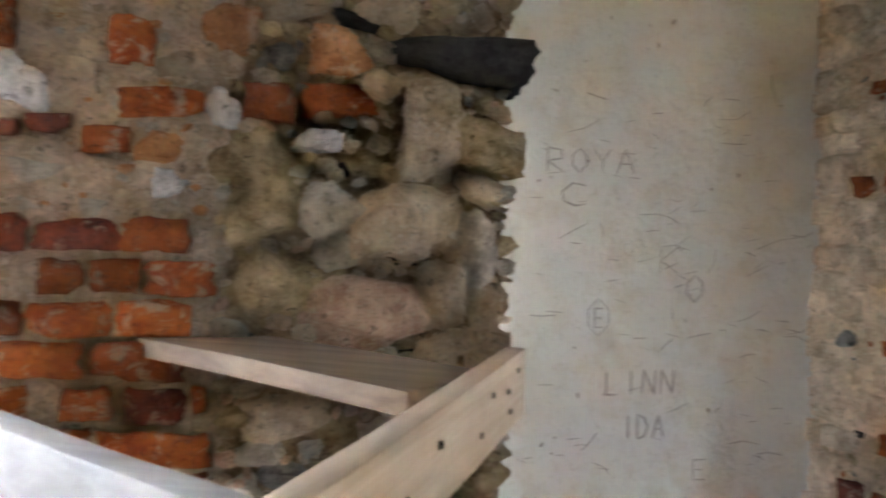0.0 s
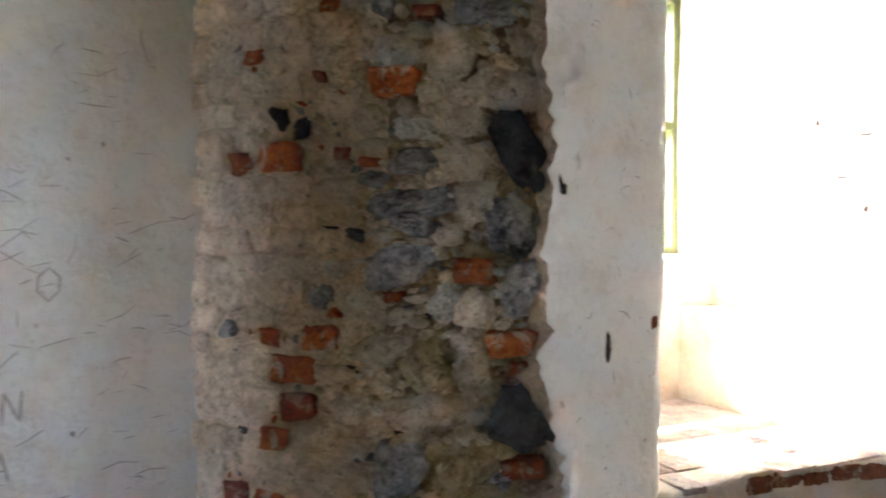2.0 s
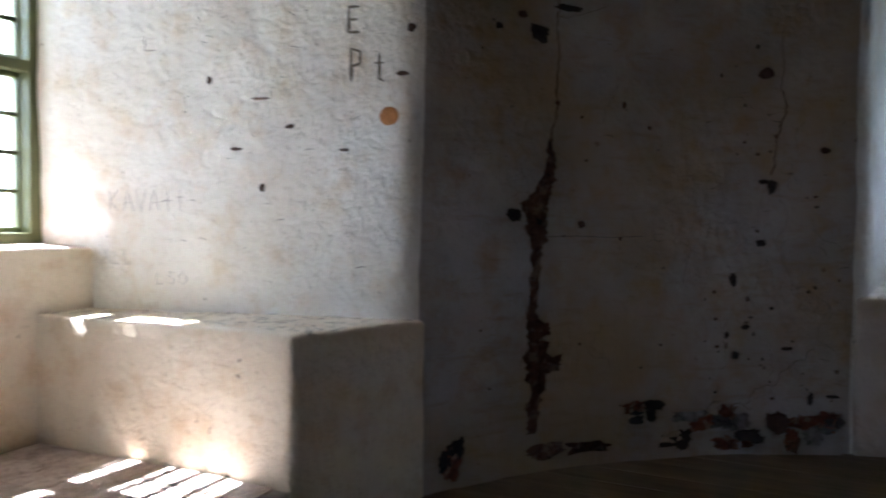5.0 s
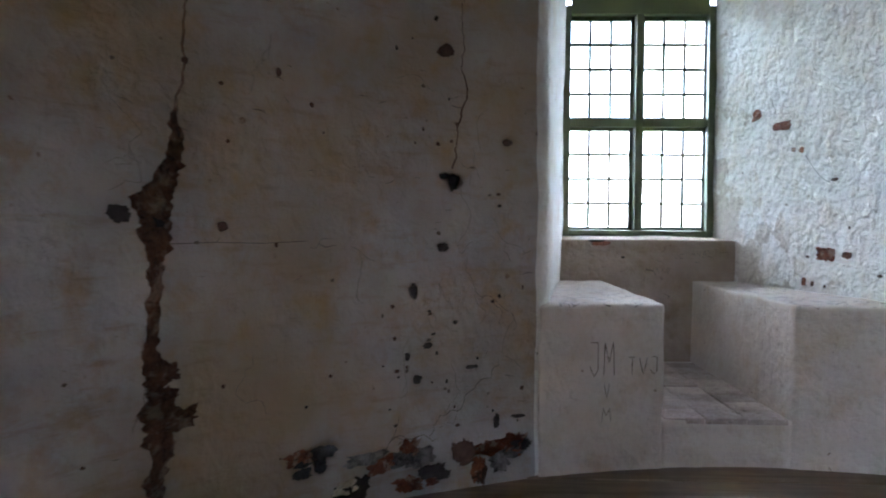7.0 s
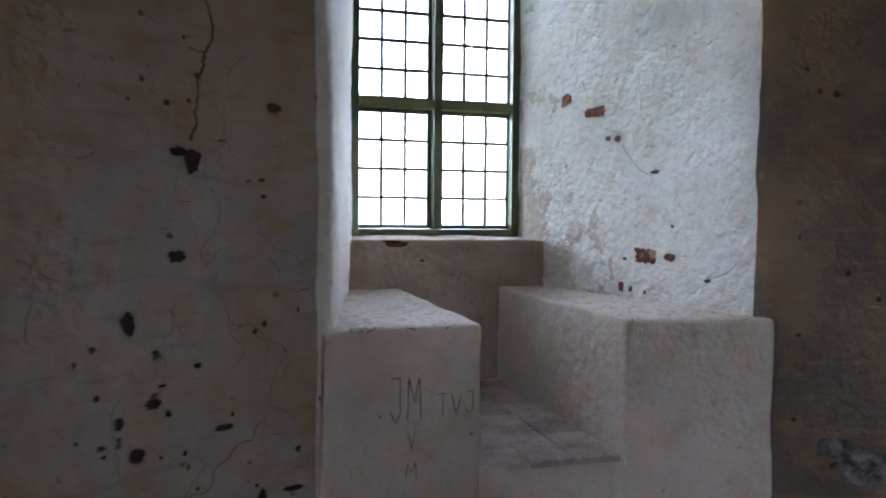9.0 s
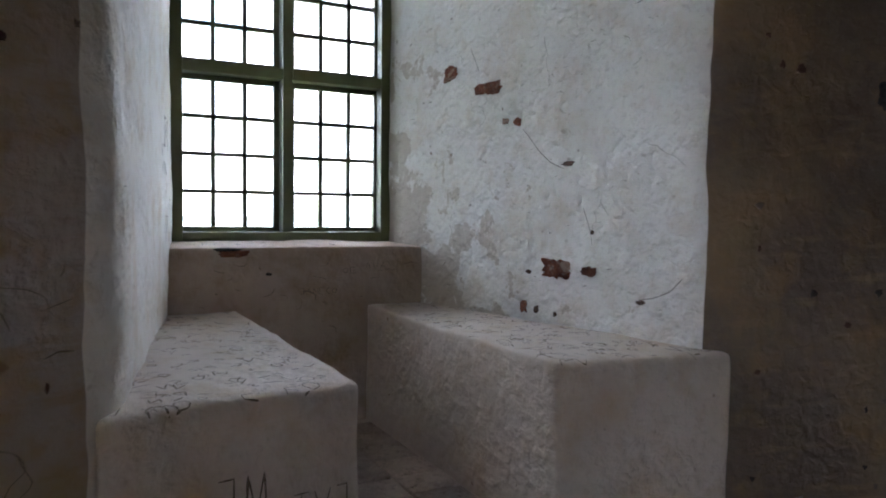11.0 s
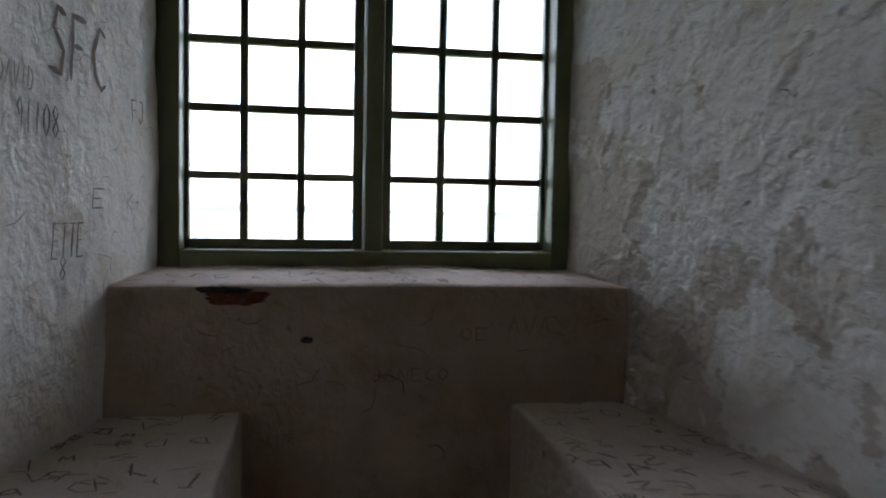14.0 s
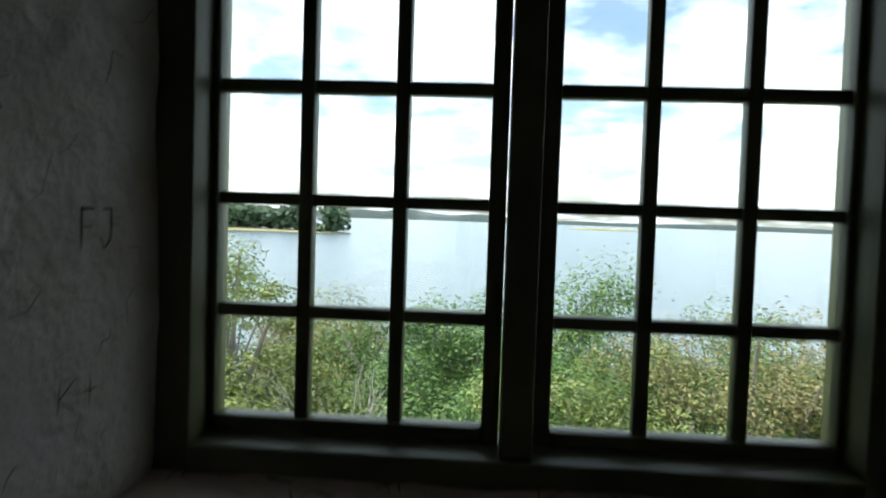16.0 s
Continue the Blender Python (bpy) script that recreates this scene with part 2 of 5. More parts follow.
BRICK_PALE = stone_mat("weathered_pale_brick", (0.42, 0.18, 0.08), (0.70, 0.36, 0.18), 9.0, 1.6, 0.3, 0.0, 0.7, 0.5)
BRICK_DARK = stone_mat("dark_burnt_brick", (0.10, 0.03, 0.025), (0.30, 0.075, 0.045), 9.0, 1.6, 0.3, 0.0, 0.7, 0.5)
STONE_GREY = stone_mat("grey_granite", (0.07, 0.07, 0.075), (0.42, 0.39, 0.36), 12.0, 1.6, 0.35)
STONE_BUFF = stone_mat("buff_rubble", (0.54, 0.40, 0.275), (0.90, 0.75, 0.58), 11.0, 2.4, 0.4, 0.0, 0.75)
STONE_OCHRE = stone_mat("ochre_rubble", (0.34, 0.24, 0.13), (0.74, 0.58, 0.37), 10.0, 2.2, 0.35, 0.0, 0.8)
STONE_PINK = stone_mat("pinkish_rubble", (0.50, 0.27, 0.19), (0.84, 0.62, 0.48), 12.0, 1.8, 0.2, 0.0, 0.8)
STONE_WHITE = stone_mat("pale_lime_lump", (0.46, 0.41, 0.35), (0.80, 0.73, 0.64), 12.0, 2.0, 0.3)
STONE_BLUE = stone_mat("pale_blue_grey_stone", (0.34, 0.34, 0.36), (0.64, 0.64, 0.66), 12.0, 0.8, 0.2)
CHARRED = stone_mat("charred_timber", (0.012, 0.012, 0.014), (0.06, 0.058, 0.058), 6.0, 1.0, 0.1)


def wood(name, dark, light, along=0, gloss=0.7):
    m, nt, b = material(name)
    s = [22.0, 22.0, 22.0]
    s[along] = 1.6
    v = coords(nt, tuple(s))
    v1 = coords(nt)
    g = noise_tex(nt, v, 1.0, 8, 0.65, 0.4)
    blot = noise_tex(nt, v1, 3.0, 5)
    c = ramp_of(nt, g, [(0.30, dark), (0.70, light)])
    c = mixed(nt, ramp_of(nt, blot, [(0.4, 0.0), (0.7, 0.5)]), c, tuple(x * 0.6 for x in dark))
    nt.links.new(c, b.inputs["Base Color"])
    b.inputs["Roughness"].default_value = gloss
    bumped(nt, b, [(g, 0.5, 0.004)])
    return m


RAIL_WOOD = wood("weathered_pine", (0.42, 0.32, 0.24), (0.62, 0.52, 0.43), 1)
BOARD_WOOD = wood("dusty_pine_board", (0.11, 0.073, 0.046), (0.24, 0.17, 0.115), 0)
WHITE_WOOD = wood("limewashed_pine", (0.24, 0.24, 0.255), (0.42, 0.42, 0.44), 0)
FLOOR_WOOD = wood("worn_floor_boards", (0.16, 0.11, 0.075), (0.30, 0.22, 0.15), 1)
CEILING_WOOD = wood("ceiling_boards", (0.20, 0.15, 0.10), (0.32, 0.25, 0.17), 0)


def paint(name, colour, rough=0.5):
    m, nt, b = material(name)
    v = coords(nt)
    n1, n2 = noise_tex(nt, v, 5.0, 6), noise_tex(nt, v, 60.0, 4)
    c = mixed(nt, ramp_of(nt, n1, [(0.35, 0.0), (0.75, 0.5)]), colour, tuple(x * 0.6 for x in colour))
    nt.links.new(c, b.inputs["Base Color"])
    b.inputs["Roughness"].default_value = rough
    bumped(nt, b, [(n2, 0.25, 0.002)])
    return m


WINDOW_PAINT = paint("olive_green_paint", (0.115, 0.125, 0.048))


def flat(name, colour, rough=0.95):
    m, nt, b = material(name)
    v = coords(nt)
    c = mixed(nt, ramp_of(nt, noise_tex(nt, v, 30.0, 5), [(0.35, 0.0), (0.7, 0.6)]), colour, tuple(min(1, x * 1.9 + 0.02) for x in colour))
    nt.links.new(c, b.inputs["Base Color"])
    b.inputs["Roughness"].default_value = rough
    return m


# near-black that stands in for the shade inside holes, gaps and chips
HOLE_SHADE = flat("dark_hole", (0.025, 0.02, 0.018))
SCRATCH = flat("scratched_line", (0.11, 0.085, 0.065))
PENCIL = flat("pencil_line", (0.33, 0.30, 0.28))
OCHRE_MARK = flat("rust_mark", (0.34, 0.15, 0.05))
BROWN_MARK = flat("brown_mark", (0.065, 0.033, 0.022))
TILE = stone_mat("brick_floor_tile", (0.46, 0.36, 0.31), (0.68, 0.565, 0.50), 6.0, 0.5, 0.3, 0.0, 0.3)

GLASS = bpy.data.materials.new("window_glass")
GLASS.use_nodes = True


def build_glass():
    nt = GLASS.node_tree
    nt.nodes.clear()
    out = nt.nodes.new("ShaderNodeOutputMaterial")
    tr, gl, mx, fr = (nt.nodes.new("ShaderNode" + k) for k in ("BsdfTransparent", "BsdfGlossy", "MixShader", "Fresnel"))
    tr.inputs["Color"].default_value = (0.94, 0.96, 0.95, 1)
    gl.inputs["Roughness"].default_value = 0.02
    nt.links.new(fr.outputs[0], mx.inputs[0])
    nt.links.new(tr.outputs[0], mx.inputs[1])
    nt.links.new(gl.outputs[0], mx.inputs[2])
    nt.links.new(mx.outputs[0], out.inputs[0])


build_glass()

# ---- building helpers ----


def nvec(p, f):
    return noise.noise_vector(Vector(p) * f)


def uneven(p, k=1.0):
    """The hand-plastered waviness: one field for the whole masonry, so that neighbours meet."""
    p = Vector(p)
    return p + k * (nvec(p, 0.9) * 0.020 + nvec(p, 3.1) * 0.010 + nvec(p, 9.0) * 0.005 + nvec(p, 22.0) * 0.0022)


def mesh_object(name, bm, mat, parent=None, smooth=True):
    bmesh.ops.recalc_face_normals(bm, faces=bm.faces)
    me = bpy.data.meshes.new(name)
    bm.to_mesh(me)
    bm.free()
    for p in me.polygons:
        p.use_smooth = smooth
    me.materials.append(mat)
    ob = new(name, me)
    ob.parent = parent
    return ob


def part(name, bm, mat, parent, label="", smooth=True):
    ob = mesh_object(name, bm, mat, parent, smooth)
    return tagged(ob, label) if label else ob


def group_empty(name, label, category, group="", kind="", at=(0, 0, 0)):
    ob = new(name)
    ob.location = at
    return tagged(ob, label, category, group, kind)


def ticks(h, r, step):
    n = max(1, round((2 * h - 2 * r) / step))
    inner = [-h + r + (2 * h - 2 * r) * i / n for i in range(n + 1)]
    return [-h, -h + 0.35 * r] + inner + [h - 0.35 * r, h] if r > 0 else inner


def rbox(bm, size, r, step, to):
    """A box with rounded edges on a grid; to() maps its own coordinates (centred) into the world."""
    h = [s / 2 for s in size]
    t = [ticks(h[i], r, step) for i in range(3)]
    found = {}

    def vert(i, j, k):
        key = (i, j, k)
        if key not in found:
            p = Vector((t[0][i], t[1][j], t[2][k]))
            if r > 0:
                q = Vector([max(-h[a] + r, min(h[a] - r, p[a])) for a in range(3)])
                d = p - q
                p = q + (d.normalized() * r if d.length > 1e-9 else d)
            found[key] = bm.verts.new(to(p))
        return found[key]

    n = [len(a) for a in t]
    for axis in range(3):
        a, b = [x for x in range(3) if x != axis]
        for end in (0, n[axis] - 1):
            for i in range(n[a] - 1):
                for j in range(n[b] - 1):
                    quad = []
                    for di, dj in ((0, 0), (1, 0), (1, 1), (0, 1)):
                        idx = [0, 0, 0]
                        idx[axis], idx[a], idx[b] = end, i + di, j + dj
                        quad.append(vert(*idx))
                    bm.faces.new(quad)
    return bm


def resample(points, step):
    out = []
    for (x0, y0), (x1, y1) in zip(points, points[1:]):
        n = max(1, round(math.hypot(x1 - x0, y1 - y0) / step))
        out += [(x0 + (x1 - x0) * i / n, y0 + (y1 - y0) * i / n) for i in range(n)]
    return out + [points[-1]]


def rounded(loop, times=12):
    """Soften the corners of a plan loop where its points lie close."""
    for _ in range(times):
        out = []
        for i, (x, y) in enumerate(loop):
            (xa, ya), (xb, yb) = loop[i - 1], loop[(i + 1) % len(loop)]
            near = math.hypot(x - xa, y - ya) < 0.07 and math.hypot(x - xb, y - yb) < 0.07
            out.append(((xa + 2 * x + xb) / 4, (ya + 2 * y + yb) / 4) if near else (x, y))
        loop = out
    return loop


def wall_solid(name, loop, z0, z1, mat, dz=0.05, shape=None, parent=None, second=None, where=None, soft=12):
    """A closed upright wall from its plan loop, hand-plastered; second: the material where the plan says so."""
    loop = rounded(loop, soft)
    shape = shape or uneven
    bm = bmesh.new()
    n = max(1, round((z1 - z0) / dz))
    rows = [[bm.verts.new(shape(Vector((x, y, z0 + (z1 - z0) * k / n)))) for x, y in loop] for k in range(n + 1)]
    m = len(loop)
    for a, b in zip(rows, rows[1:]):
        for i in range(m):
            j = (i + 1) % m
            f = bm.faces.new((a[i], a[j], b[j], b[i]))
            if where and where((loop[i][0] + loop[j][0]) / 2, (loop[i][1] + loop[j][1]) / 2):
                f.material_index = 1
    bm.faces.new(rows[0][::-1])
    bm.faces.new(rows[-1])
    ob = mesh_object(name, bm, mat, parent)
    if second:
        ob.data.materials.append(second)
    return ob


def outside_room(x, y):
    return math.hypot(x - CX, y - CY) > R + 0.02


# ---- plan of the tower room ----
CX, CY, R, R_OUT = 2.75, -0.40, 3.20, 5.35
TOP = 3.45


def at_angle(a, r=R):
    return (CX + r * math.cos(a), CY + r * math.sin(a))


def arc(a0, a1, r=R, step=0.05):
    n = max(2, round(abs(a1 - a0) * r / step))
    return [at_angle(a0 + (a1 - a0) * i / n, r) for i in range(n + 1)]


class Niche:
    """A window niche: s runs outward along its axis, w to the left seen from the room."""

    def __init__(self, origin, axis, drop, extra=0.0):
        self.o, self.a, self.extra = Vector(origin), Vector(axis), extra
        self.l = Vector((-axis[1], axis[0]))
        self.drop = drop

    def xy(self, s, w):
        p = self.o + self.a * s + self.l * w
        return (p.x, p.y)

    def p(self, s, w, z):
        return Vector((*self.xy(s, w), z + self.drop))

    def half(self, s, side=-1):
        return 0.945 - 0.178 * (s - 5.8) + (self.extra if side > 0 else 0.0)

    def front(self, w):
        """s at which the lateral line w meets the room's circle."""
        lo, hi = 4.5, 7.0
        for _ in range(40):
            mid = (lo + hi) / 2
            x, y = self.xy(mid, w)
            if math.hypot(x - CX, y - CY) < R:
                lo = mid
            else:
                hi = mid
        return lo

    def jamb_front(self, side):
        s = 5.9
        for _ in range(20):
            s = self.front(side * self.half(s, side))
        return s, side * self.half(s, side)

    def angle(self, s, w):
        x, y = self.xy(s, w)
        return math.atan2(y - CY, x - CX)

    def jamb(self, side):
        """The plan line of a side: splayed to the window, then opening outward behind it."""
        s0, _ = self.jamb_front(side)
        return [self.xy(s0, side * self.half(s0, side)), self.xy(7.93, side * self.half(7.93)), self.xy(7.96, side * 0.60), self.xy(8.12, side * 0.68)]


EAST = Niche((0.0, -0.32), (1.0, 0.0), 0.0)
NORTH = Niche((3.22, -3.43), (0.0, 1.0), -0.055, 0.05)


def side_angle(niche, side):
    return niche.angle(*niche.jamb_front(side))


def outer_angle(pt):
    return math.atan2(pt[1] - CY, pt[0] - CX)


# wall between the two window niches
aN, aE = side_angle(NORTH, -1), side_angle(EAST, 1)
jN, jE = NORTH.jamb(-1), EAST.jamb(1)
loop = arc(aN, aE, R, 0.035)[:-1] + resample(jE, 0.03) + arc(outer_angle(jE[-1]), outer_angle(jN[-1]), R_OUT, 0.5)[1:-1] + resample(jN[::-1], 0.03)[:-1]
# light contrast in the colour: darker room face, paler niche sides
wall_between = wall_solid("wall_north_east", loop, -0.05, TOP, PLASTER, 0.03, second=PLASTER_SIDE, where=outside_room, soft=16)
tagged(wall_between, "curved stained whitewashed wall with a deep crack", "wall", kind="structure")

# wall from the east niche round the south to the west
aS = side_angle(EAST, -1)
jS = EAST.jamb(-1)
loop = resample(jS[::-1], 0.03)[:-1] + arc(aS, aS - 0.22, R, 0.03)[:-1] + arc(aS - 0.22, radians(-186), R, 0.08) + [(-1.4, 0.12), (-2.85, 0.12)] + arc(radians(-185), outer_angle(jS[-1]), R_OUT, 0.5)[1:-1]
# room face in the shade-darkened tone, east jamb in the light one
wall_south = wall_solid("wall_south", loop, -0.05, TOP, PLASTER_SHADED, 0.04, second=PLASTER_JAMB, where=lambda x, y: math.hypot(x - CX, y - CY) > R + 0.06 and x > 5.0, soft=12)
tagged(wall_south, "curved stained whitewashed tower wall", "wall", kind="structure")

# plastered pier between the stair and the north niche
jP = NORTH.jamb(1)
aP = side_angle(NORTH, 1)
EDGE = (1.575, 2.575)
aEdge = math.atan2(EDGE[1] - CY, EDGE[0] - CX)


def broken(p, scale, tilt, step):
    """Broken-stone relief: every cell a tilted facet at its own depth, with open seams."""
    q = p * scale + nvec(p, scale * 1.3) * 0.45
    d, pts = noise.voronoi(q)
    own = noise.noise_vector(pts[0] * 3.7)
    return (own.x * step + (q - pts[0]).dot(own) / scale * tilt) * min(1.0, (d[1] - d[0]) * 5) - 0.4 * step * max(0.0, 1 - (d[1] - d[0]) * 9)


def rubble_relief(p, amount, way, sunk=0.0):
    h = amount * (broken(p, 6.5, 1.3, 0.070) + broken(p, 17.0, 1.3, 0.030)) + (0.25 + 0.4 * amount) * broken(p, 33.0, 1.2, 0.018) + 0.005 * noise.noise(p * 45)
    return uneven(p, 1.2) + way * (h - 0.004 - 0.03 * sunk)


def eased(x, a, b):
    t = max(0.0, min(1.0, (x - a) / (b - a)))
    return t * t * (3 - 2 * t)


def pier_shape(p):
    q = uneven(p)
    if p.x < 1.75 and p.y > 2.60:
        q = rubble_relief(p, 0.8, Vector((-0.94, -0.34, 0)))
    d = math.hypot(p.x - EDGE[0], p.y - EDGE[1])
    if d < 0.25:
        k = 1 - d / 0.25
        q.x += k * (0.08 * noise.noise((3.1, 1.7, p.z * 2.6)) + 0.05 * noise.noise((7.0, 2.0, p.z * 8.0)) + 0.02 * noise.noise((5.0, 2.0, p.z * 25.0)) + 0.11 * max(0.0, min(1.0, (0.50 - p.z) / 0.25)) - 0.05 * max(0.0, min(1.0, (p.z - 1.75) / 0.3)))
    return q


loop = arc(aEdge, aP, R, 0.04)[:-1] + resample(jP, 0.05) + arc(outer_angle(jP[-1]), radians(131), R_OUT, 0.5)[1:] + [(0.85, 3.60), (1.35, 3.15), (1.66, 2.85)] + resample([(1.64, 2.82), (1.60, 2.62)], 0.013)
pier = wall_solid("wall_pier", loop, -0.05, TOP, PLASTER_WHITE, 0.03, pier_shape, second=MORTAR_DARK, where=lambda x, y: x < 1.75 and outside_room(x, y))
tagged(pier, "whitewashed pier with a ragged broken plaster edge", "wall", kind="structure")


RUBBLE_FACE, BRICK_FACE = [(1.68, 2.66), (1.17, 2.83), (0.86, 3.07), (0.54, 3.50)], [(-0.50, 2.06), (-0.85, 1.84), (-1.42, 1.52), (-2.30, 1.02)]


def core_right(x):
    """How far the rubble core is laid open: fully near the pier."""
    return eased(x, 1.02, 1.22)


def core_left(x):
    return eased(x, -1.24, -1.10)


def rubble_shape(p):
    """The torn face beside the pier: rough stones near the pier, flush coursed blocks further in."""
    k = core_right(p.x)
    return rubble_relief(p, 0.18 + 0.17 * k, Vector((-0.5, -0.86, 0)), k)


def brick_shape(p):
    """The torn face by the stair: coursed bricks on one side, rubble core on the other."""
    k = core_left(p.x) * (1 - 0.7 * eased(p.z, 1.58, 1.68))
    return rubble_relief(p, 0.12 + 0.23 * k, Vector((0.5, -0.86, 0)), k)


loop = resample(RUBBLE_FACE, 0.013) + [(0.60, 3.75), (1.2, 3.3), (1.7, 2.9)]
rubble_wall = wall_solid("wall_rubble", loop, -0.05, TOP, MORTAR_DARK, 0.013, rubble_shape, second=CREVICE_MORTAR, where=lambda x, y: core_right(x) > 0.5)
tagged(rubble_wall, "broken masonry face of rubble, bricks and mortar", "wall", kind="structure")

loop = resample([(0.62, 3.52), (-0.28, 3.11), (-0.95, 2.75), (-1.9, 2.25), (-2.9, 1.35)], 0.06) + [(-3.3, 1.6), (-1.9, 2.8), (-0.3, 3.6), (0.6, 3.9)]
stair_wall = wall_solid("wall_stair", loop, -0.05, TOP, PLASTER_WHITE, 0.06)
tagged(wall_solid("wall_stair_end", [(-2.85, 0.1), (-2.85, 0.40), (-3.2, 0.40), (-3.2, 0.1)], -0.05, TOP, PLASTER_WHITE, 0.2), "wall beside the stair window opening", "wall", kind="structure")
for z0, z1 in ((-0.05, 0.85), (1.95, TOP)):
    tagged(wall_solid("wall_stair_window", [(-2.85, 0.40), (-2.85, 1.4), (-3.2, 1.4), (-3.2, 0.40)], z0, z1, PLASTER_WHITE, 0.2), "wall round the stair window opening", "wall", kind="structure")
tagged(stair_wall, "white limewashed stair wall with faint graffiti", "wall", kind="structure")

loop = resample(BRICK_FACE, 0.013) + [(-2.45, 1.3), (-1.6, 1.85), (-0.9, 2.25), (-0.58, 2.40)]
brick_wall = wall_solid("wall_brick", loop, -0.05, TOP, MORTAR, 0.013, brick_shape, second=CREVICE_MORTAR, where=lambda x, y: core_left(x) > 0.5)
tagged(brick_wall, "broken wall of red brick, rubble and pale mortar", "wall", kind="structure")

# ---- floor and ceiling ----
bm = bmesh.new()
bmesh.ops.create_cone(bm, cap_ends=True, segments=96, radius1=R_OUT + 0.3, radius2=R_OUT + 0.3, depth=0.2, matrix=Matrix.Translation((CX, CY, -0.1)))
floor = tagged(mesh_object("floor", bm, FLOOR_WOOD, smooth=False), "worn brown wooden board floor", "floor", kind="structure")
bm = bmesh.new()
bmesh.ops.create_cone(bm, cap_ends=True, segments=96, radius1=5.0, radius2=5.0, depth=0.2, matrix=Matrix.Translation((CX, CY, TOP + 0.08)))
bmesh.ops.create_cube(bm, size=1.0, matrix=Matrix.Translation((-2.2, 1.4, TOP + 0.16)) @ Matrix.Diagonal((3.2, 4.6, 0.3, 1)))
ceiling = tagged(mesh_object("ceiling", bm, CEILING_WOOD, smooth=False), "plain boarded ceiling", "ceiling", kind="structure")

# ---- window niches ----
SEAT_IN, SEAT_Z, STEP_Z, SILL_Z, SILL_S, FRAME_S = 0.325, 0.862, 0.273, 1.162, 7.56, 7.88


def seat_bench(n, side):
    """A masonry seat beside the niche's step, its front in line with the room's wall."""
    bm = bmesh.new()

    def to(p):
        u, v, w = p.x / 1.0 + 0.5, p.y / 1.0 + 0.5, p.z
        s_of = lambda ww: n.front(ww) - 0.008 + u * (SILL_S + 0.06 - n.front(ww))
        s_mid = 5.95 + u * 1.7
        out = n.half(s_mid) + 0.07
        ww = side * (SEAT_IN + v * (out - SEAT_IN))
        z = SEAT_Z / 2 - 0.02 + w
        return uneven(n.p(s_of(ww), ww, z), 0.8)

    rbox(bm, (1.0, 1.0, SEAT_Z + 0.04), 0.022, 0.05, to)
    # the north seat takes the warm sun-glow copy of the seat plaster
    ob = mesh_object("window_seat", bm, PLASTER_SEAT if n is EAST else PLASTER_SUNLIT)
    return tagged(ob, "whitewashed masonry window seat with scratched top", "window seat", "window seats", "structure")


def niche_step(n):
    bm = bmesh.new()
    w_lo, w_hi = -SEAT_IN - 0.02, SEAT_IN + 0.02 if n is EAST else 0.98

    def to(p):
        u, v = p.x + 0.5, p.y
        w = w_lo + (v + 0.5) * (w_hi - w_lo)
        s0 = n.front(w)
        return uneven(n.p(s0 + 0.002 + u * (SILL_S + 0.04 - s0), w, STEP_Z / 2 - 0.02 + p.z), 0.8)

    rbox(bm, (1.0, 1.0, STEP_Z + 0.02), 0.0, 0.05, to)
    return tagged(mesh_object("niche_step", bm, PLASTER_SEAT), "raised plastered step inside the window niche", "step", kind="structure")


def niche_apron(n):
    """The parapet under the window, with its sill."""
    bm = bmesh.new()

    def to(p):
        s = SILL_S + (p.x + 0.5) * 0.54
        rise = 0.030 * max(0.0, p.x + 0.5) if p.z > 0 else 0.0
        return uneven(n.p(s, p.y * 2 * (n.half(s) + 0.04), SILL_Z / 2 + p.z + rise), 0.8)

    rbox(bm, (1.0, 1.0, SILL_Z), 0.02, 0.05, to)
    ob = mesh_object("window_sill", bm, PLASTER_APRON if n is EAST else PLASTER_SUNLIT)
    ob.data.materials.append(PLASTER_SILL)
    # faces that look up get the paler tone, as if lit from the window
    for f in ob.data.polygons:
        if f.normal.z > 0.6:
            f.material_index = 1
    return tagged(ob, "plastered parapet and deep window sill", "window sill", kind="structure")


def niche_head(n):
    bm = bmesh.new()

    def to(p):
        s0 = n.front(p.y * 1.8)
        s = s0 + (p.x + 0.5) * (8.1 - s0)
        return uneven(n.p(s, p.y * 2 * (n.half(s) + 0.05), 3.38 + p.z))

    rbox(bm, (1.0, 1.0, 0.5), 0.0, 0.08, to)
    return tagged(mesh_object("niche_head", bm, PLASTER_JAMB), "plastered head of the window niche", "lintel", kind="structure")


def bar(n, s0, s1, w0, w1, z0, z1, r=0.004):
    bm = bmesh.new()
    c = ((s0 + s1) / 2, (w0 + w1) / 2, (z0 + z1) / 2)
    rbox(bm, (abs(s1 - s0), abs(w1 - w0), abs(z1 - z0)), r, 9.0, lambda p: n.p(c[0] + p.x, c[1] + p.y, c[2] + p.z))
    return bm


PANES_Z = ((1.254, 2.003), (2.112, 2.861))
FW, FI = 0.580, 0.530


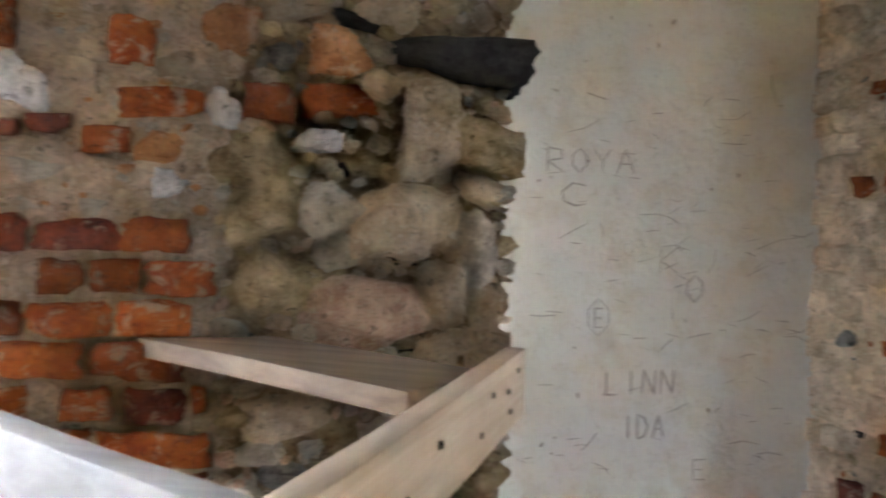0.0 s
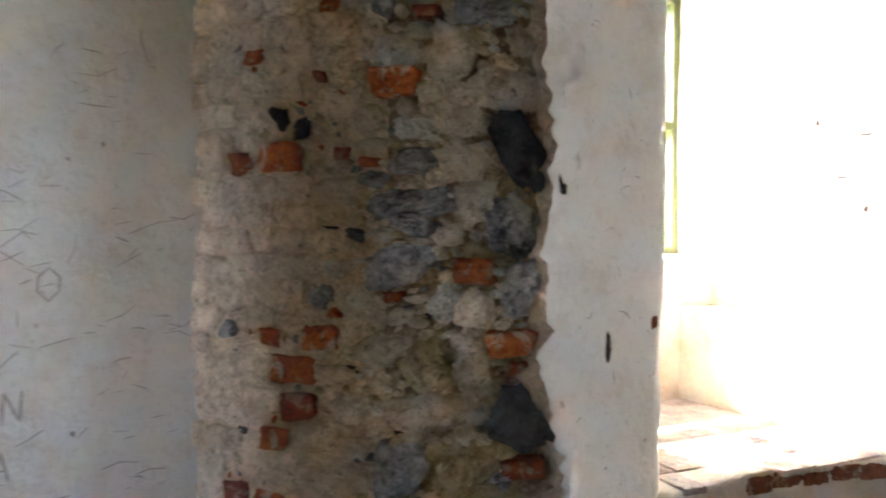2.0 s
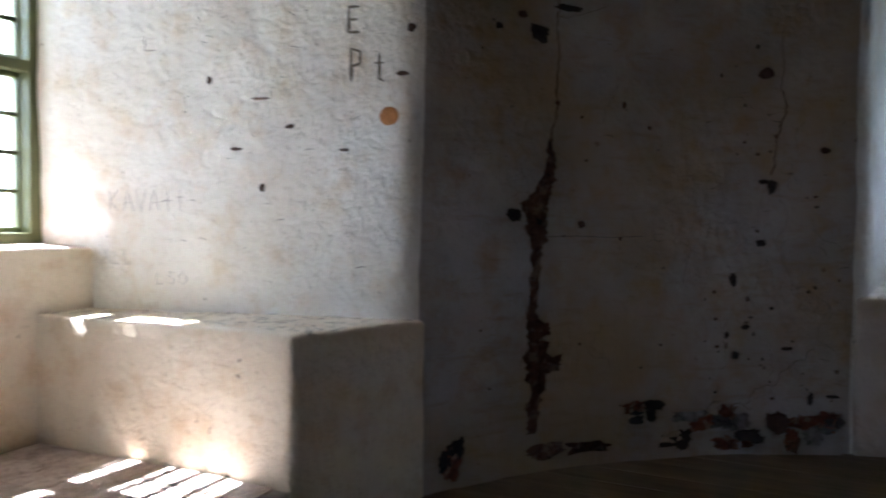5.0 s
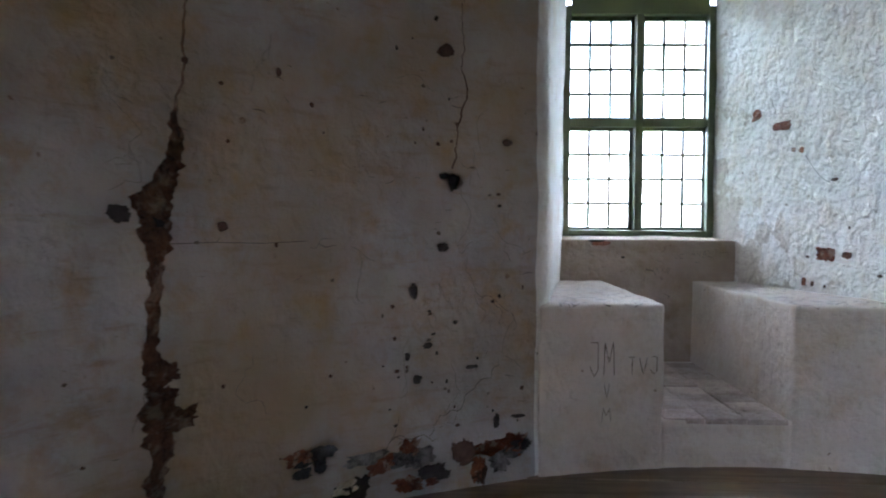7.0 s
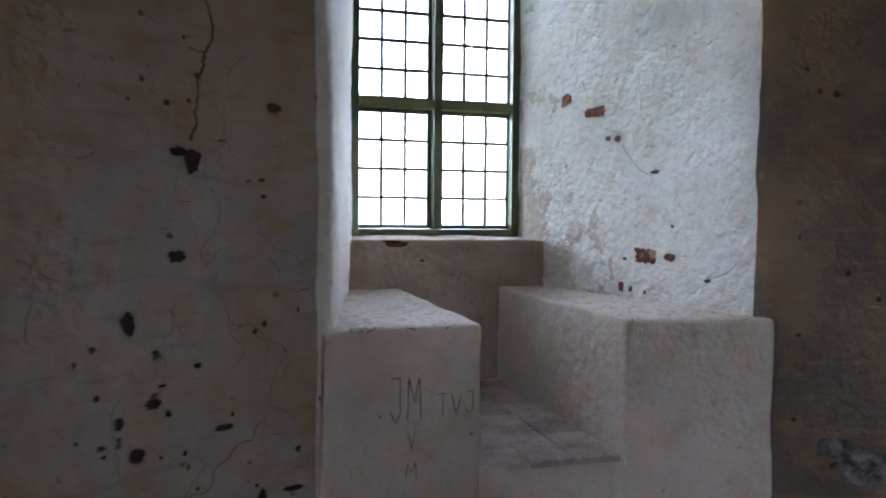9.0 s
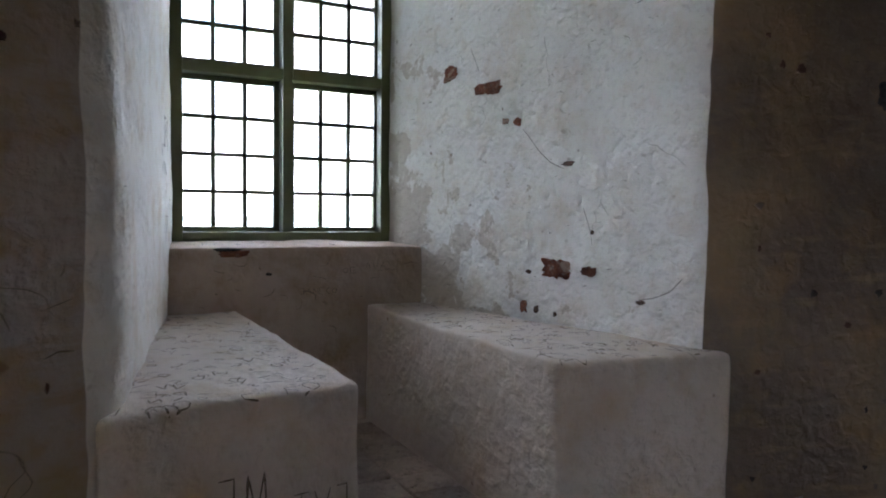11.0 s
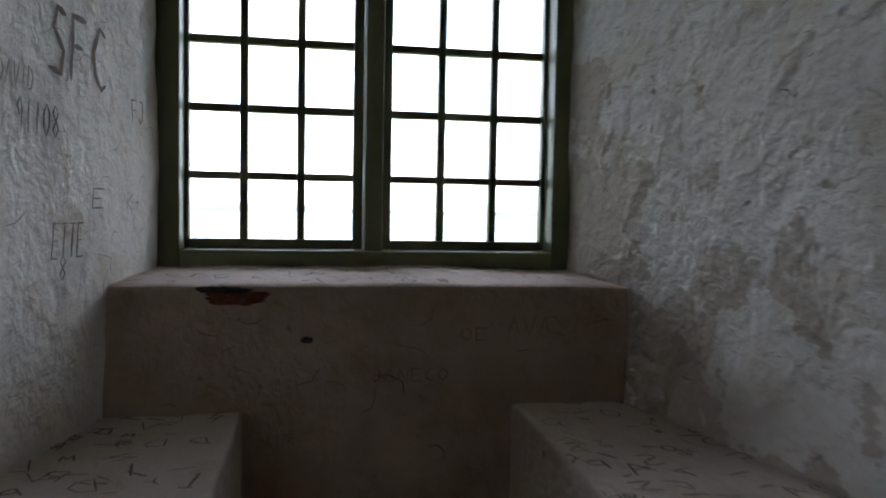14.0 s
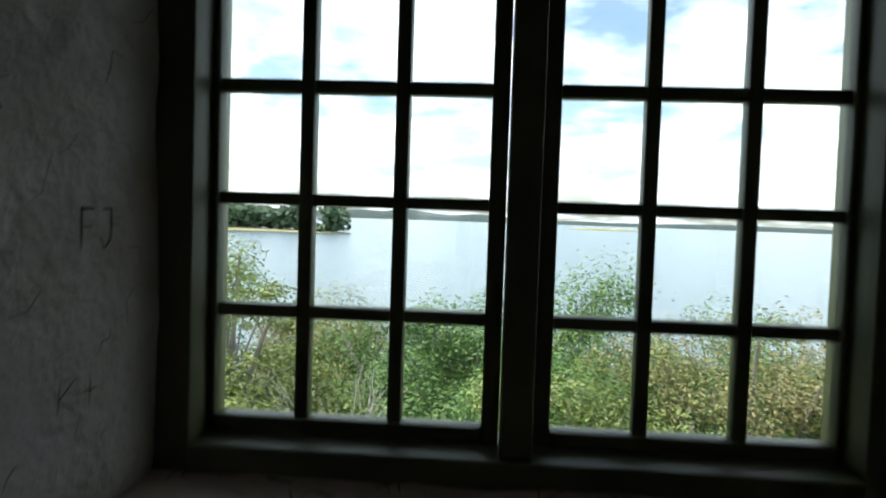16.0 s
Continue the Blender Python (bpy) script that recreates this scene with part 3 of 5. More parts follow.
def build_window(n, name):
    win = group_empty(name, "olive-green painted casement window with small panes", "window", "windows", "structure", n.p(FRAME_S, 0, SILL_Z))
    inv = Matrix.Translation(-win.location)

    def add(kind, bm, mat, parent=None):
        ob = part(kind, bm, mat, parent or win, "", kind != "pane")
        if parent is None:
            ob.matrix_parent_inverse = inv
        return ob

    zb, zt = 1.150, 2.96
    for w in (1, -1):
        add("frame_post", bar(n, FRAME_S, FRAME_S + 0.16, w * FI, w * (FW + 0.03), zb, zt), WINDOW_PAINT)
    add("frame_sill", bar(n, FRAME_S - 0.005, FRAME_S + 0.17, -FI, FI, zb, 1.226), WINDOW_PAINT)
    add("frame_head", bar(n, FRAME_S, FRAME_S + 0.16, -FI, FI, 2.895, 3.16), WINDOW_PAINT)
    add("mullion", bar(n, FRAME_S + 0.005, FRAME_S + 0.15, -0.026, 0.026, 1.226, 2.895), WINDOW_PAINT)
    for w0, w1 in ((0.026, FI), (-FI, -0.026)):
        add("transom", bar(n, FRAME_S + 0.003, FRAME_S + 0.15, w0, w1, 2.030, 2.085), WINDOW_PAINT)
    for z0, z1 in PANES_Z:
        for sg in (1, -1):
            wi, wo = 0.057, 0.518
            sash = new("sash")
            sash.parent = win
            sash.matrix_parent_inverse = inv
            s0, s1 = FRAME_S + 0.075, FRAME_S + 0.12
            top = z1 + (0.027 if z1 < 2.5 else 0.034)
            for a, b in ((0.028, wi), (wo, FI - 0.001)):
                add("stile", bar(n, s0, s1, sg * a, sg * b, z0 - 0.027, top), WINDOW_PAINT, sash)
            add("bottom_rail", bar(n, s0, s1, sg * wi, sg * wo, z0 - 0.027, z0), WINDOW_PAINT, sash)
            add("top_rail", bar(n, s0, s1, sg * wi, sg * wo, z1, top), WINDOW_PAINT, sash)
            pw, ph, b = (wo - wi - 2 * 0.0235) / 3, (z1 - z0 - 3 * 0.022) / 4, 0.0235
            for c in (1, 2):
                x = wi + c * pw + (c - 1) * b
                add("muntin", bar(n, s0 + 0.008, s1 - 0.002, sg * x, sg * (x + b), z0, z1, 0.003), WINDOW_PAINT, sash)
            for r_ in (1, 2, 3):
                z = z0 + r_ * ph + (r_ - 1) * 0.022
                for c in range(3):
                    x = wi + c * (pw + b)
                    add("muntin", bar(n, s0 + 0.010, s1 - 0.002, sg * x, sg * (x + pw), z, z + 0.022, 0.003), WINDOW_PAINT, sash)
            for r_ in range(4):
                for c in range(3):
                    x, z = wi + c * (pw + b), z0 + r_ * (ph + 0.022)
                    pane = add("pane", bar(n, s1 - 0.018, s1 - 0.015, sg * (x - 0.003), sg * (x + pw + 0.003), z - 0.003, z + ph + 0.003, 0.0), GLASS, sash)
                    pane.visible_shadow = False
    return win


for n, nm in ((NORTH, "window_1"), (EAST, "window_2")):
    if n is EAST:
        seat_bench(n, 1)
    seat_bench(n, -1)
    niche_step(n)
    niche_apron(n)
    niche_head(n)
    build_window(n, nm)

# ---- stair rail ----


def plank(a, b, width, height, z_top, lean=0.0):
    """A board from a to b in plan, its top at z_top."""
    va, vb = Vector(a), Vector(b)
    d = (vb - va)
    ln = d.length
    d.normalize()
    q = Vector((-d.y, d.x))
    bm = bmesh.new()

    def to(p):
        m = (va + vb) / 2 + d * p.x + q * p.y
        return Vector((m.x, m.y, z_top - height / 2 + p.z)) + nvec((m.x, m.y, p.z), 4) * 0.003

    return rbox(bm, (ln, width, height), 0.004, 0.12, to)


rail = group_empty("stair_railing", "rough wooden stair railing of nailed pine planks", "railing", at=(-0.39, 1.2, 0))
rinv = Matrix.Translation(-rail.location)


def rail_part(name, bm, mat, label=""):
    ob = part(name, bm, mat, rail, label)
    ob.matrix_parent_inverse = rinv
    return ob


rail_part("side_plank", plank((-0.388, 0.35), (-0.388, 1.765), 0.052, 0.165, 1.0), RAIL_WOOD, "pale weathered pine plank with nail holes")
for k, (y, z) in enumerate(((0.95, 0.90), (1.10, 0.94), (1.35, 0.89), (1.44, 0.95), (1.58, 0.93), (1.60, 0.88), (1.68, 0.96))):
    bm = bmesh.new()
    bmesh.ops.create_cone(bm, cap_ends=True, segments=10, radius1=0.008, radius2=0.006, depth=0.004, matrix=Matrix.Translation((-0.3605, y, z)) @ Matrix.Rotation(math.pi / 2, 4, "Y"))
    rail_part("nail", bm, HOLE_SHADE)
rail_part("top_board", plank((-1.46, 1.735), (-0.416, 1.345), 0.27, 0.05, 0.995), BOARD_WOOD, "flat dusty pine board")
rail_part("near_plank", plank((-1.6, 1.03), (-0.416, 0.655), 0.05, 0.105, 0.985), WHITE_WOOD, "plank painted white")
for x, y in ((-0.39, 1.70), (-0.39, 0.50)):
    bm = bmesh.new()
    rbox(bm, (0.05, 0.08, 0.835), 0.004, 0.3, lambda p: Vector((x, y, 0.4175 + p.z)))
    rail_part("post", bm, RAIL_WOOD)

# ---- masonry pieces and marks on the walls ----
from mathutils.bvhtree import BVHTree

SHEETS = {}


def sheet_of(ob):
    if ob.name not in SHEETS:
        me = ob.data
        SHEETS[ob.name] = BVHTree.FromPolygons([v.co.copy() for v in me.vertices], [tuple(p.vertices) for p in me.polygons])
    return SHEETS[ob.name]


class Surface:
    """A nominal upright face of a wall: u along it, z up, and the side that it faces."""

    def __init__(self, wall, a=None, b=None, toward=(CX, CY), ring=False, plan=()):
        self.wall, self.ring = wall, ring
        if plan:
            corners = [(x, y, z) for x, y in plan for z in (-1.0, 5.0)]
            self.even = BVHTree.FromPolygons(corners, [(2 * i, 2 * i + 1, 2 * i + 3, 2 * i + 2) for i in range(len(plan) - 1)])
        if not ring:
            self.a = Vector(a)
            self.d = (Vector(b) - Vector(a)).normalized()
            n = Vector((-self.d.y, self.d.x))
            self.n = n if n.dot(Vector(toward) - self.a) > 0 else -n

    def at(self, u, z):
        """The nominal place, the normal and the direction to the viewer's right."""
        if self.ring:
            a = radians(u)
            n = Vector((-math.cos(a), -math.sin(a), 0))
            p = Vector((*at_angle(a), z))
        else:
            q = self.a + self.d * u
            n, p = Vector((*self.n, 0)), Vector((q.x, q.y, z))
        return p, n, Vector((-n.y, n.x, 0))

    def lay(self, u, z, dx, dz, lift=0.0):
        """The point of the real surface at dx to the right and dz above (u, z)."""
        p, n, right = self.at(u, z)
        start = p + right * dx + Vector((0, 0, dz)) + n * 0.25
        hit = sheet_of(self.wall).ray_cast(start, -n, 0.6)[0]
        return (hit if hit else start - n * 0.25) + n * lift

    def set_in(self, u, z, dx, dz, lift):
        """The same by the wall's even plan line, for pieces bedded in a broken face."""
        p, n, right = self.at(u, z)
        start = p + right * dx + Vector((0, 0, dz)) + n * 0.5
        hit = self.even.ray_cast(start, -n, 1.2)[0]
        return uneven(hit if hit else start - n * 0.5, 1.2) + n * lift


S_ROOM = Surface(wall_between, ring=True)
S_BRICK = Surface(brick_wall, (-0.50, 2.06), (-1.42, 1.52), (0, 0), plan=BRICK_FACE)
S_RUBBLE = Surface(rubble_wall, (1.64, 2.66), (0.54, 3.50), (0, 0), plan=RUBBLE_FACE)
S_STAIR = Surface(stair_wall, (0.55, 3.48), (-0.28, 3.11), (0, 0))
S_PIER = Surface(pier, ring=True)
S_EAST_R = Surface(wall_south, EAST.xy(5.8, -EAST.half(5.8)), EAST.xy(7.8, -EAST.half(7.8)), (6.5, -0.3))
S_EAST_L = Surface(wall_between, EAST.xy(5.8, EAST.half(5.8)), EAST.xy(7.8, EAST.half(7.8)), (6.5, -0.3))
S_NORTH_R = Surface(wall_between, NORTH.xy(5.8, -NORTH.half(5.8)), NORTH.xy(7.8, -NORTH.half(7.8)), (3.2, 3.0))


def patch(name, surf, u, z, w, h, mat, lift=0.003, proud=0.0, rough=0.35, seed=0.0, square=0.0, label=""):
    """A ragged patch laid on the wall: a chip, a spot, an area of bare brick."""
    bm = bmesh.new()
    n = 40
    rings = (0.55, 0.9, 1.0)
    mid = bm.verts.new(surf.lay(u, z, 0, 0, lift + proud))
    rows = []
    for k, f in enumerate(rings):
        row = []
        for i in range(n):
            a = 2 * math.pi * i / n
            c, s_ = math.cos(a), math.sin(a)
            if square:
                m = max(abs(c), abs(s_))
                c, s_ = c / m * square + c * (1 - square), s_ / m * square + s_ * (1 - square)
            e = 1 + rough * (0.55 * noise.noise((c * 1.3 + seed, s_ * 1.3, u + z * 3)) + 0.4 * noise.noise((c * 4.0, s_ * 4.0 + seed, u * 5 + z)) + 0.35 * noise.noise((c * 10.0, s_ * 10.0 + seed, u * 5 + z)))
            up = lift + proud * (1.0, 0.8, -0.3)[k]
            row.append(bm.verts.new(surf.lay(u, z, w / 2 * f * c * e, h / 2 * f * s_ * e, up if f < 1 else -0.002 if proud else lift * 0.5)))
        rows.append(row)
    for i in range(n):
        j = (i + 1) % n
        bm.faces.new((mid, rows[0][i], rows[0][j]))
        for a, b in zip(rows, rows[1:]):
            bm.faces.new((a[i], b[i], b[j], a[j]))
    return part(name, bm, mat, surf.wall, label)


def ribbon(bm, surf, u, z, pts, width, lift=0.0025):
    """A scratched or drawn line on the wall; pts are (right, up, width factor)."""
    fine = []
    for (x0, y0), (x1, y1) in zip(pts, pts[1:]):
        n = max(1, round(math.hypot(x1 - x0, y1 - y0) / 0.02))
        fine += [(x0 + (x1 - x0) * i / n, y0 + (y1 - y0) * i / n) for i in range(n)]
    fine.append(pts[-1])
    last = None
    for i, (x, y) in enumerate(fine):
        xa, ya = fine[max(0, i - 1)]
        xb, yb = fine[min(len(fine) - 1, i + 1)]
        dx, dy = xb - xa, yb - ya
        ln = math.hypot(dx, dy) or 1.0
        w = width * (0.6 + 0.6 * abs(noise.noise((x * 40, y * 40, u + z)))) / 2
        if i in (0, len(fine) - 1):
            w *= 0.4
        pair = [bm.verts.new(surf.lay(u, z, x - dy / ln * w * k, y + dx / ln * w * k, lift)) for k in (1, -1)]
        if last:
            bm.faces.new((last[0], last[1], pair[1], pair[0]))
        last = pair


# letters as pen strokes in a unit box
LETTERS = {
    "A": [[(0, 0), (0.5, 1), (1, 0)], [(0.2, 0.4), (0.8, 0.4)]], "C": [[(1, 0.9), (0.5, 1), (0.1, 0.6), (0.2, 0.2), (0.6, 0), (1, 0.1)]],
    "D": [[(0, 0), (0, 1), (0.6, 0.85), (0.9, 0.5), (0.6, 0.1), (0, 0)]], "E": [[(1, 1), (0, 1), (0, 0), (1, 0)], [(0, 0.5), (0.8, 0.5)]],
    "F": [[(0, 0), (0, 1), (0.9, 1)], [(0, 0.55), (0.7, 0.55)]], "I": [[(0.5, 0), (0.5, 1)]], "J": [[(0.1, 1), (0.8, 1), (0.8, 0.2), (0.4, 0), (0, 0.3)]],
    "K": [[(0, 0), (0, 1)], [(0.9, 1), (0, 0.45), (0.9, 0)]], "L": [[(0, 1), (0, 0), (0.8, 0)]], "M": [[(0, 0), (0.1, 1), (0.5, 0.4), (0.9, 1), (1, 0)]],
    "N": [[(0, 0), (0.1, 1), (0.9, 0), (1, 1)]], "O": [[(0.5, 1), (0.1, 0.7), (0.1, 0.3), (0.5, 0), (0.9, 0.3), (0.9, 0.7), (0.5, 1)]],
    "P": [[(0, 0), (0, 1), (0.8, 0.9), (0.8, 0.55), (0, 0.45)]], "S": [[(0.9, 0.95), (0.3, 1), (0.1, 0.7), (0.8, 0.4), (0.7, 0.05), (0, 0.1)]],
    "T": [[(0, 1), (1, 1)], [(0.5, 1), (0.5, 0)]], "V": [[(0, 1), (0.5, 0), (1, 1)]], "t": [[(0.4, 1), (0.4, 0.1), (0.8, 0)], [(0, 0.65), (0.8, 0.65)]],
    "+": [[(0, 0.5), (1, 0.5)], [(0.5, 0), (0.5, 1)]], "8": [[(0.5, 1), (0.1, 0.75), (0.9, 0.25), (0.5, 0), (0.1, 0.25), (0.9, 0.75), (0.5, 1)]],
    "9": [[(0.9, 0.7), (0.5, 1), (0.1, 0.75), (0.5, 0.5), (0.9, 0.7), (0.8, 0)]], "1": [[(0.5, 0), (0.5, 1)]], "0": [[(0.5, 1), (0.1, 0.7), (0.1, 0.3), (0.5, 0), (0.9, 0.3), (0.9, 0.7), (0.5, 1)]],
    "Y": [[(0, 1), (0.5, 0.5), (1, 1)], [(0.5, 0.5), (0.5, 0)]], "R": [[(0, 0), (0, 1), (0.8, 0.9), (0.8, 0.55), (0, 0.45), (0.9, 0)]],
}


def writing(surf, u, z, w, h, text, mat, width=0.008, slant=0.0, label="scratched letters"):
    bm = bmesh.new()
    cell = w / max(1, len(text))
    for i, ch in enumerate(text):
        for stroke in LETTERS.get(ch, []):
            ribbon(bm, surf, u, z, [(-w / 2 + cell * (i + 0.1 + 0.75 * x) + slant * y * h, -h / 2 + h * y) for x, y in stroke], width)
    return part("graffiti", bm, mat, surf.wall, label)


def scribbles(surf, u0, u1, z0, z1, count, mat, seed, size=0.05, width=0.005, flat_bias=0.5, per_u=1.0):
    """Faint scratches that cannot be read, in one mesh."""
    rnd = random.Random(seed)
    bm = bmesh.new()
    for _ in range(count):
        u, z = rnd.uniform(u0, u1), rnd.uniform(z0, z1)
        ln = size * rnd.uniform(0.3, 1.3)
        a = rnd.gauss(0, 0.25) if rnd.random() < flat_bias else rnd.uniform(0, 3.14)
        pts = [(0, 0)]
        for _k in range(rnd.choice((1, 1, 1, 2) if flat_bias > 0.7 else (1, 1, 2, 3))):
            pts.append((pts[-1][0] + ln * math.cos(a), pts[-1][1] + ln * math.sin(a)))
            a += rnd.uniform(-1.6, 1.6) * (1.2 - flat_bias)
        ribbon(bm, surf, u, z, pts, width * rnd.uniform(0.6, 1.4))
    return tagged(part("scratches", bm, mat, surf.wall, "fine scratches"), kind="stuff")


def stone_piece(name, surf, u, z, w, h, mat, depth=0.06, out=0.015, seed=0, brick=False, tilt=0.0, taper=0.0, cuts=0, into=None):
    """One brick or stone bedded in a broken face: a chipped block, or a stone split along random planes."""
    rnd = random.Random(seed * 7 + 1)
    bm = bmesh.new()
    bmesh.ops.create_cube(bm, size=1.0)
    bmesh.ops.subdivide_edges(bm, edges=bm.edges[:], cuts=cuts or (6 if max(w, h) > 0.14 else 5 if max(w, h) > 0.07 else 3), use_grid_fill=True)
    planes = []
    for _ in range(5 if brick else 13):
        d = Vector((rnd.gauss(0, 1), rnd.gauss(0, 0.8), rnd.gauss(0, 1))).normalized()
        planes.append((d, rnd.uniform(0.50, 0.64) if brick else rnd.uniform(0.36, 0.52)))
    shift = Vector((seed * 1.7, u * 5, z * 5))
    swell = 1.0 if brick else 1.12
    for v in bm.verts:
        c = v.co.copy()
        for d, far in planes:
            over = c.dot(d) - far
            if over > 0:
                c -= d * over
        r_ = c.normalized() * 0.56
        c = c.lerp(r_, 0.05)
        c += noise.noise_vector(c * 2.6 + shift) * (0.09 if brick else 0.13) + noise.noise_vector(c * 7.0 + shift) * (0.05 if brick else 0.09)
        x, y = c.x * w * swell, c.z * h * swell
        if taper:
            y = -h / 2 + (y + h / 2) * (1 - taper * (0.5 - c.x))
        x, y = x * math.cos(tilt) - y * math.sin(tilt), x * math.sin(tilt) + y * math.cos(tilt)
        v.co = surf.set_in(u, z, x, y, out - depth / 2 + c.y * depth)
    if into is not None:
        verts, faces = into.setdefault(mat.name, (mat, [], []))[1:]
        first_vert = len(verts)
        bm.verts.index_update()
        verts += [tuple(v.co) for v in bm.verts]
        faces += [tuple(first_vert + v.index for v in f.verts) for f in bm.faces]
        bm.free()
        return None
    return part(name, bm, mat, surf.wall, "", brick)




# the stair side: courses of brick, then a core of rubble
BRICKS_L = [(1.023, 1.778, 0.111, 0.118), (0.946, 1.616, 0.208, 0.085), (0.671, 1.625, 0.145, 0.100), (0.488, 1.646, 0.185, 0.090), (1.087, 1.513, 0.109, 0.070), (0.962, 1.267, 0.165, 0.090), (1.182, 1.159, 0.104, 0.086), (1.054, 1.160, 0.124, 0.086), (0.895, 1.153, 0.172, 0.090), (1.160, 1.047, 0.198, 0.094), (0.955, 1.047, 0.180, 0.094), (1.317, 1.051, 0.095, 0.086), (1.223, 0.944, 0.187, 0.096)]
BRICKS_L2 = [(0.990, 0.940, 0.225, 0.096), (1.113, 0.825, 0.134, 0.086), (0.840, 0.841, 0.036, 0.07), (0.945, 0.705, 0.270, 0.092), (1.199, 0.716, 0.200, 0.090), (1.332, 1.795, 0.075, 0.110), (1.16, 0.60, 0.2, 0.09), (0.92, 0.59, 0.2, 0.09), (1.40, 0.944, 0.13, 0.09), (1.36, 0.825, 0.20, 0.088), (1.45, 1.155, 0.2, 0.09), (1.50, 1.05, 0.2, 0.09)]
DARK_L = [(1.313, 1.533, 0.050, 0.043), (1.225, 1.554, 0.106, 0.050), (1.152, 1.263, 0.192, 0.076), (1.330, 1.264, 0.130, 0.090), (0.944, 0.820, 0.148, 0.096)]
ROUND_L = [(0.773, 1.826, 0.163, 0.131), (0.488, 1.776, 0.155, 0.112), (0.956, 1.494, 0.117, 0.080)]
for i, (u, z, w, h) in enumerate(BRICKS_L + BRICKS_L2):
    stone_piece("brick", S_BRICK, u, z, w, h, BRICK, 0.08, 0.022, i, True, 0.02 * math.sin(i * 2.3))
for i, (u, z, w, h) in enumerate(DARK_L):
    stone_piece("brick", S_BRICK, u, z, w, h, BRICK_DARK, 0.08, 0.018, 30 + i, True, 0.03 * math.sin(i * 1.3))
for i, (u, z, w, h) in enumerate(ROUND_L):
    stone_piece("worn_brick", S_BRICK, u, z, w, h, BRICK_PALE, 0.10, 0.030, 70 + i)
PALE_L = [(1.287, 1.649, 0.137, 0.129), (0.800, 1.599, 0.095, 0.125), (0.539, 1.530, 0.117, 0.063), (0.932, 1.400, 0.120, 0.078), (0.489, 1.334, 0.150, 0.130)]
for i, (u, z, w, h) in enumerate(PALE_L):
    stone_piece("pale_stone", S_BRICK, u, z, w, h, STONE_WHITE if i == 4 else STONE_BLUE, 0.09, 0.055 if i in (2, 4) else 0.012, 80 + i)
LUMPS_L = [(0.284, 1.325, 0.267, 0.205), (0.220, 1.574, 0.230, 0.217), (0.061, 1.540, 0.221, 0.172), (0.704, 1.471, 0.208, 0.138), (0.672, 1.341, 0.210, 0.150), (0.385, 1.061, 0.295, 0.200), (0.662, 1.140, 0.226, 0.170), (0.168, 1.126, 0.142, 0.170), (0.080, 1.250, 0.100, 0.20), (0.060, 1.08, 0.10, 0.14), (0.045, 0.950, 0.115, 0.133), (0.596, 1.900, 0.197, 0.092), (0.350, 1.900, 0.173, 0.10), (0.369, 1.682, 0.095, 0.10), (0.62, 0.78, 0.2, 0.12), (0.36, 0.86, 0.22, 0.12), (0.3, 0.70, 0.22, 0.15)]
MATS_L = {1: STONE_BUFF, 2: STONE_OCHRE, 3: STONE_OCHRE, 4: STONE_OCHRE, 5: STONE_PINK, 6: STONE_OCHRE, 8: STONE_WHITE, 10: MORTAR}
for i, (u, z, w, h) in enumerate(LUMPS_L):
    stone_piece("rubble_stone", S_BRICK, u, z, w, h, MATS_L.get(i, STONE_BUFF), 0.16, 0.060, 40 + i, False, 0.25 * math.sin(i * 1.9))
stone_piece("charred_beam_end", S_BRICK, 0.13, 1.800, 0.40, 0.155, CHARRED, 0.22, 0.11, 93, True, -0.19, 0.65)
stone_piece("charred_wood", S_BRICK, 0.42, 1.86, 0.13, 0.05, CHARRED, 0.08, 0.03, 94, False, -0.1)

# the side by the pier: small bricks, flints and limestone
BRICKS_R = [(0.952, 1.514, 0.20, 0.105), (1.145, 1.493, 0.13, 0.085), (0.506, 1.768, 0.170, 0.090), (0.706, 1.526, 0.055, 0.045), (0.598, 1.492, 0.066, 0.034), (0.776, 0.877, 0.140, 0.086), (0.995, 0.862, 0.080, 0.058), (0.892, 0.757, 0.19, 0.100), (0.236, 1.117, 0.140, 0.088), (0.109, 0.865, 0.160, 0.096), (0.074, 0.765, 0.075, 0.060), (0.0, 0.42, 0.14, 0.068), (0.502, 1.018, 0.058, 0.038), (0.795, 1.790, 0.042, 0.038), (0.746, 2.048, 0.070, 0.060)]
DARK_R = [(0.860, 0.624, 0.14, 0.096), (0.965, 0.498, 0.12, 0.086), (1.15, 0.263, 0.11, 0.095), (0.999, 0.255, 0.12, 0.076), (0.402, 2.005, 0.085, 0.038), (1.073, 1.879, 0.09, 0.050), (0.58, 2.14, 0.13, 0.10)]
GREY_R = [(0.437, 1.497, 0.200, 0.088), (0.470, 1.340, 0.250, 0.090), (0.44, 1.275, 0.14, 0.06), (0.477, 1.131, 0.215, 0.135), (0.076, 1.048, 0.118, 0.205), (0.103, 1.282, 0.165, 0.200), (0.471, 0.421, 0.180, 0.170), (0.773, 1.025, 0.095, 0.090), (0.206, 2.034, 0.185, 0.121), (0.553, 2.030, 0.080, 0.056), (1.194, 0.872, 0.09, 0.065), (0.952, 1.652, 0.085, 0.078), (0.870, 1.615, 0.080, 0.070)]
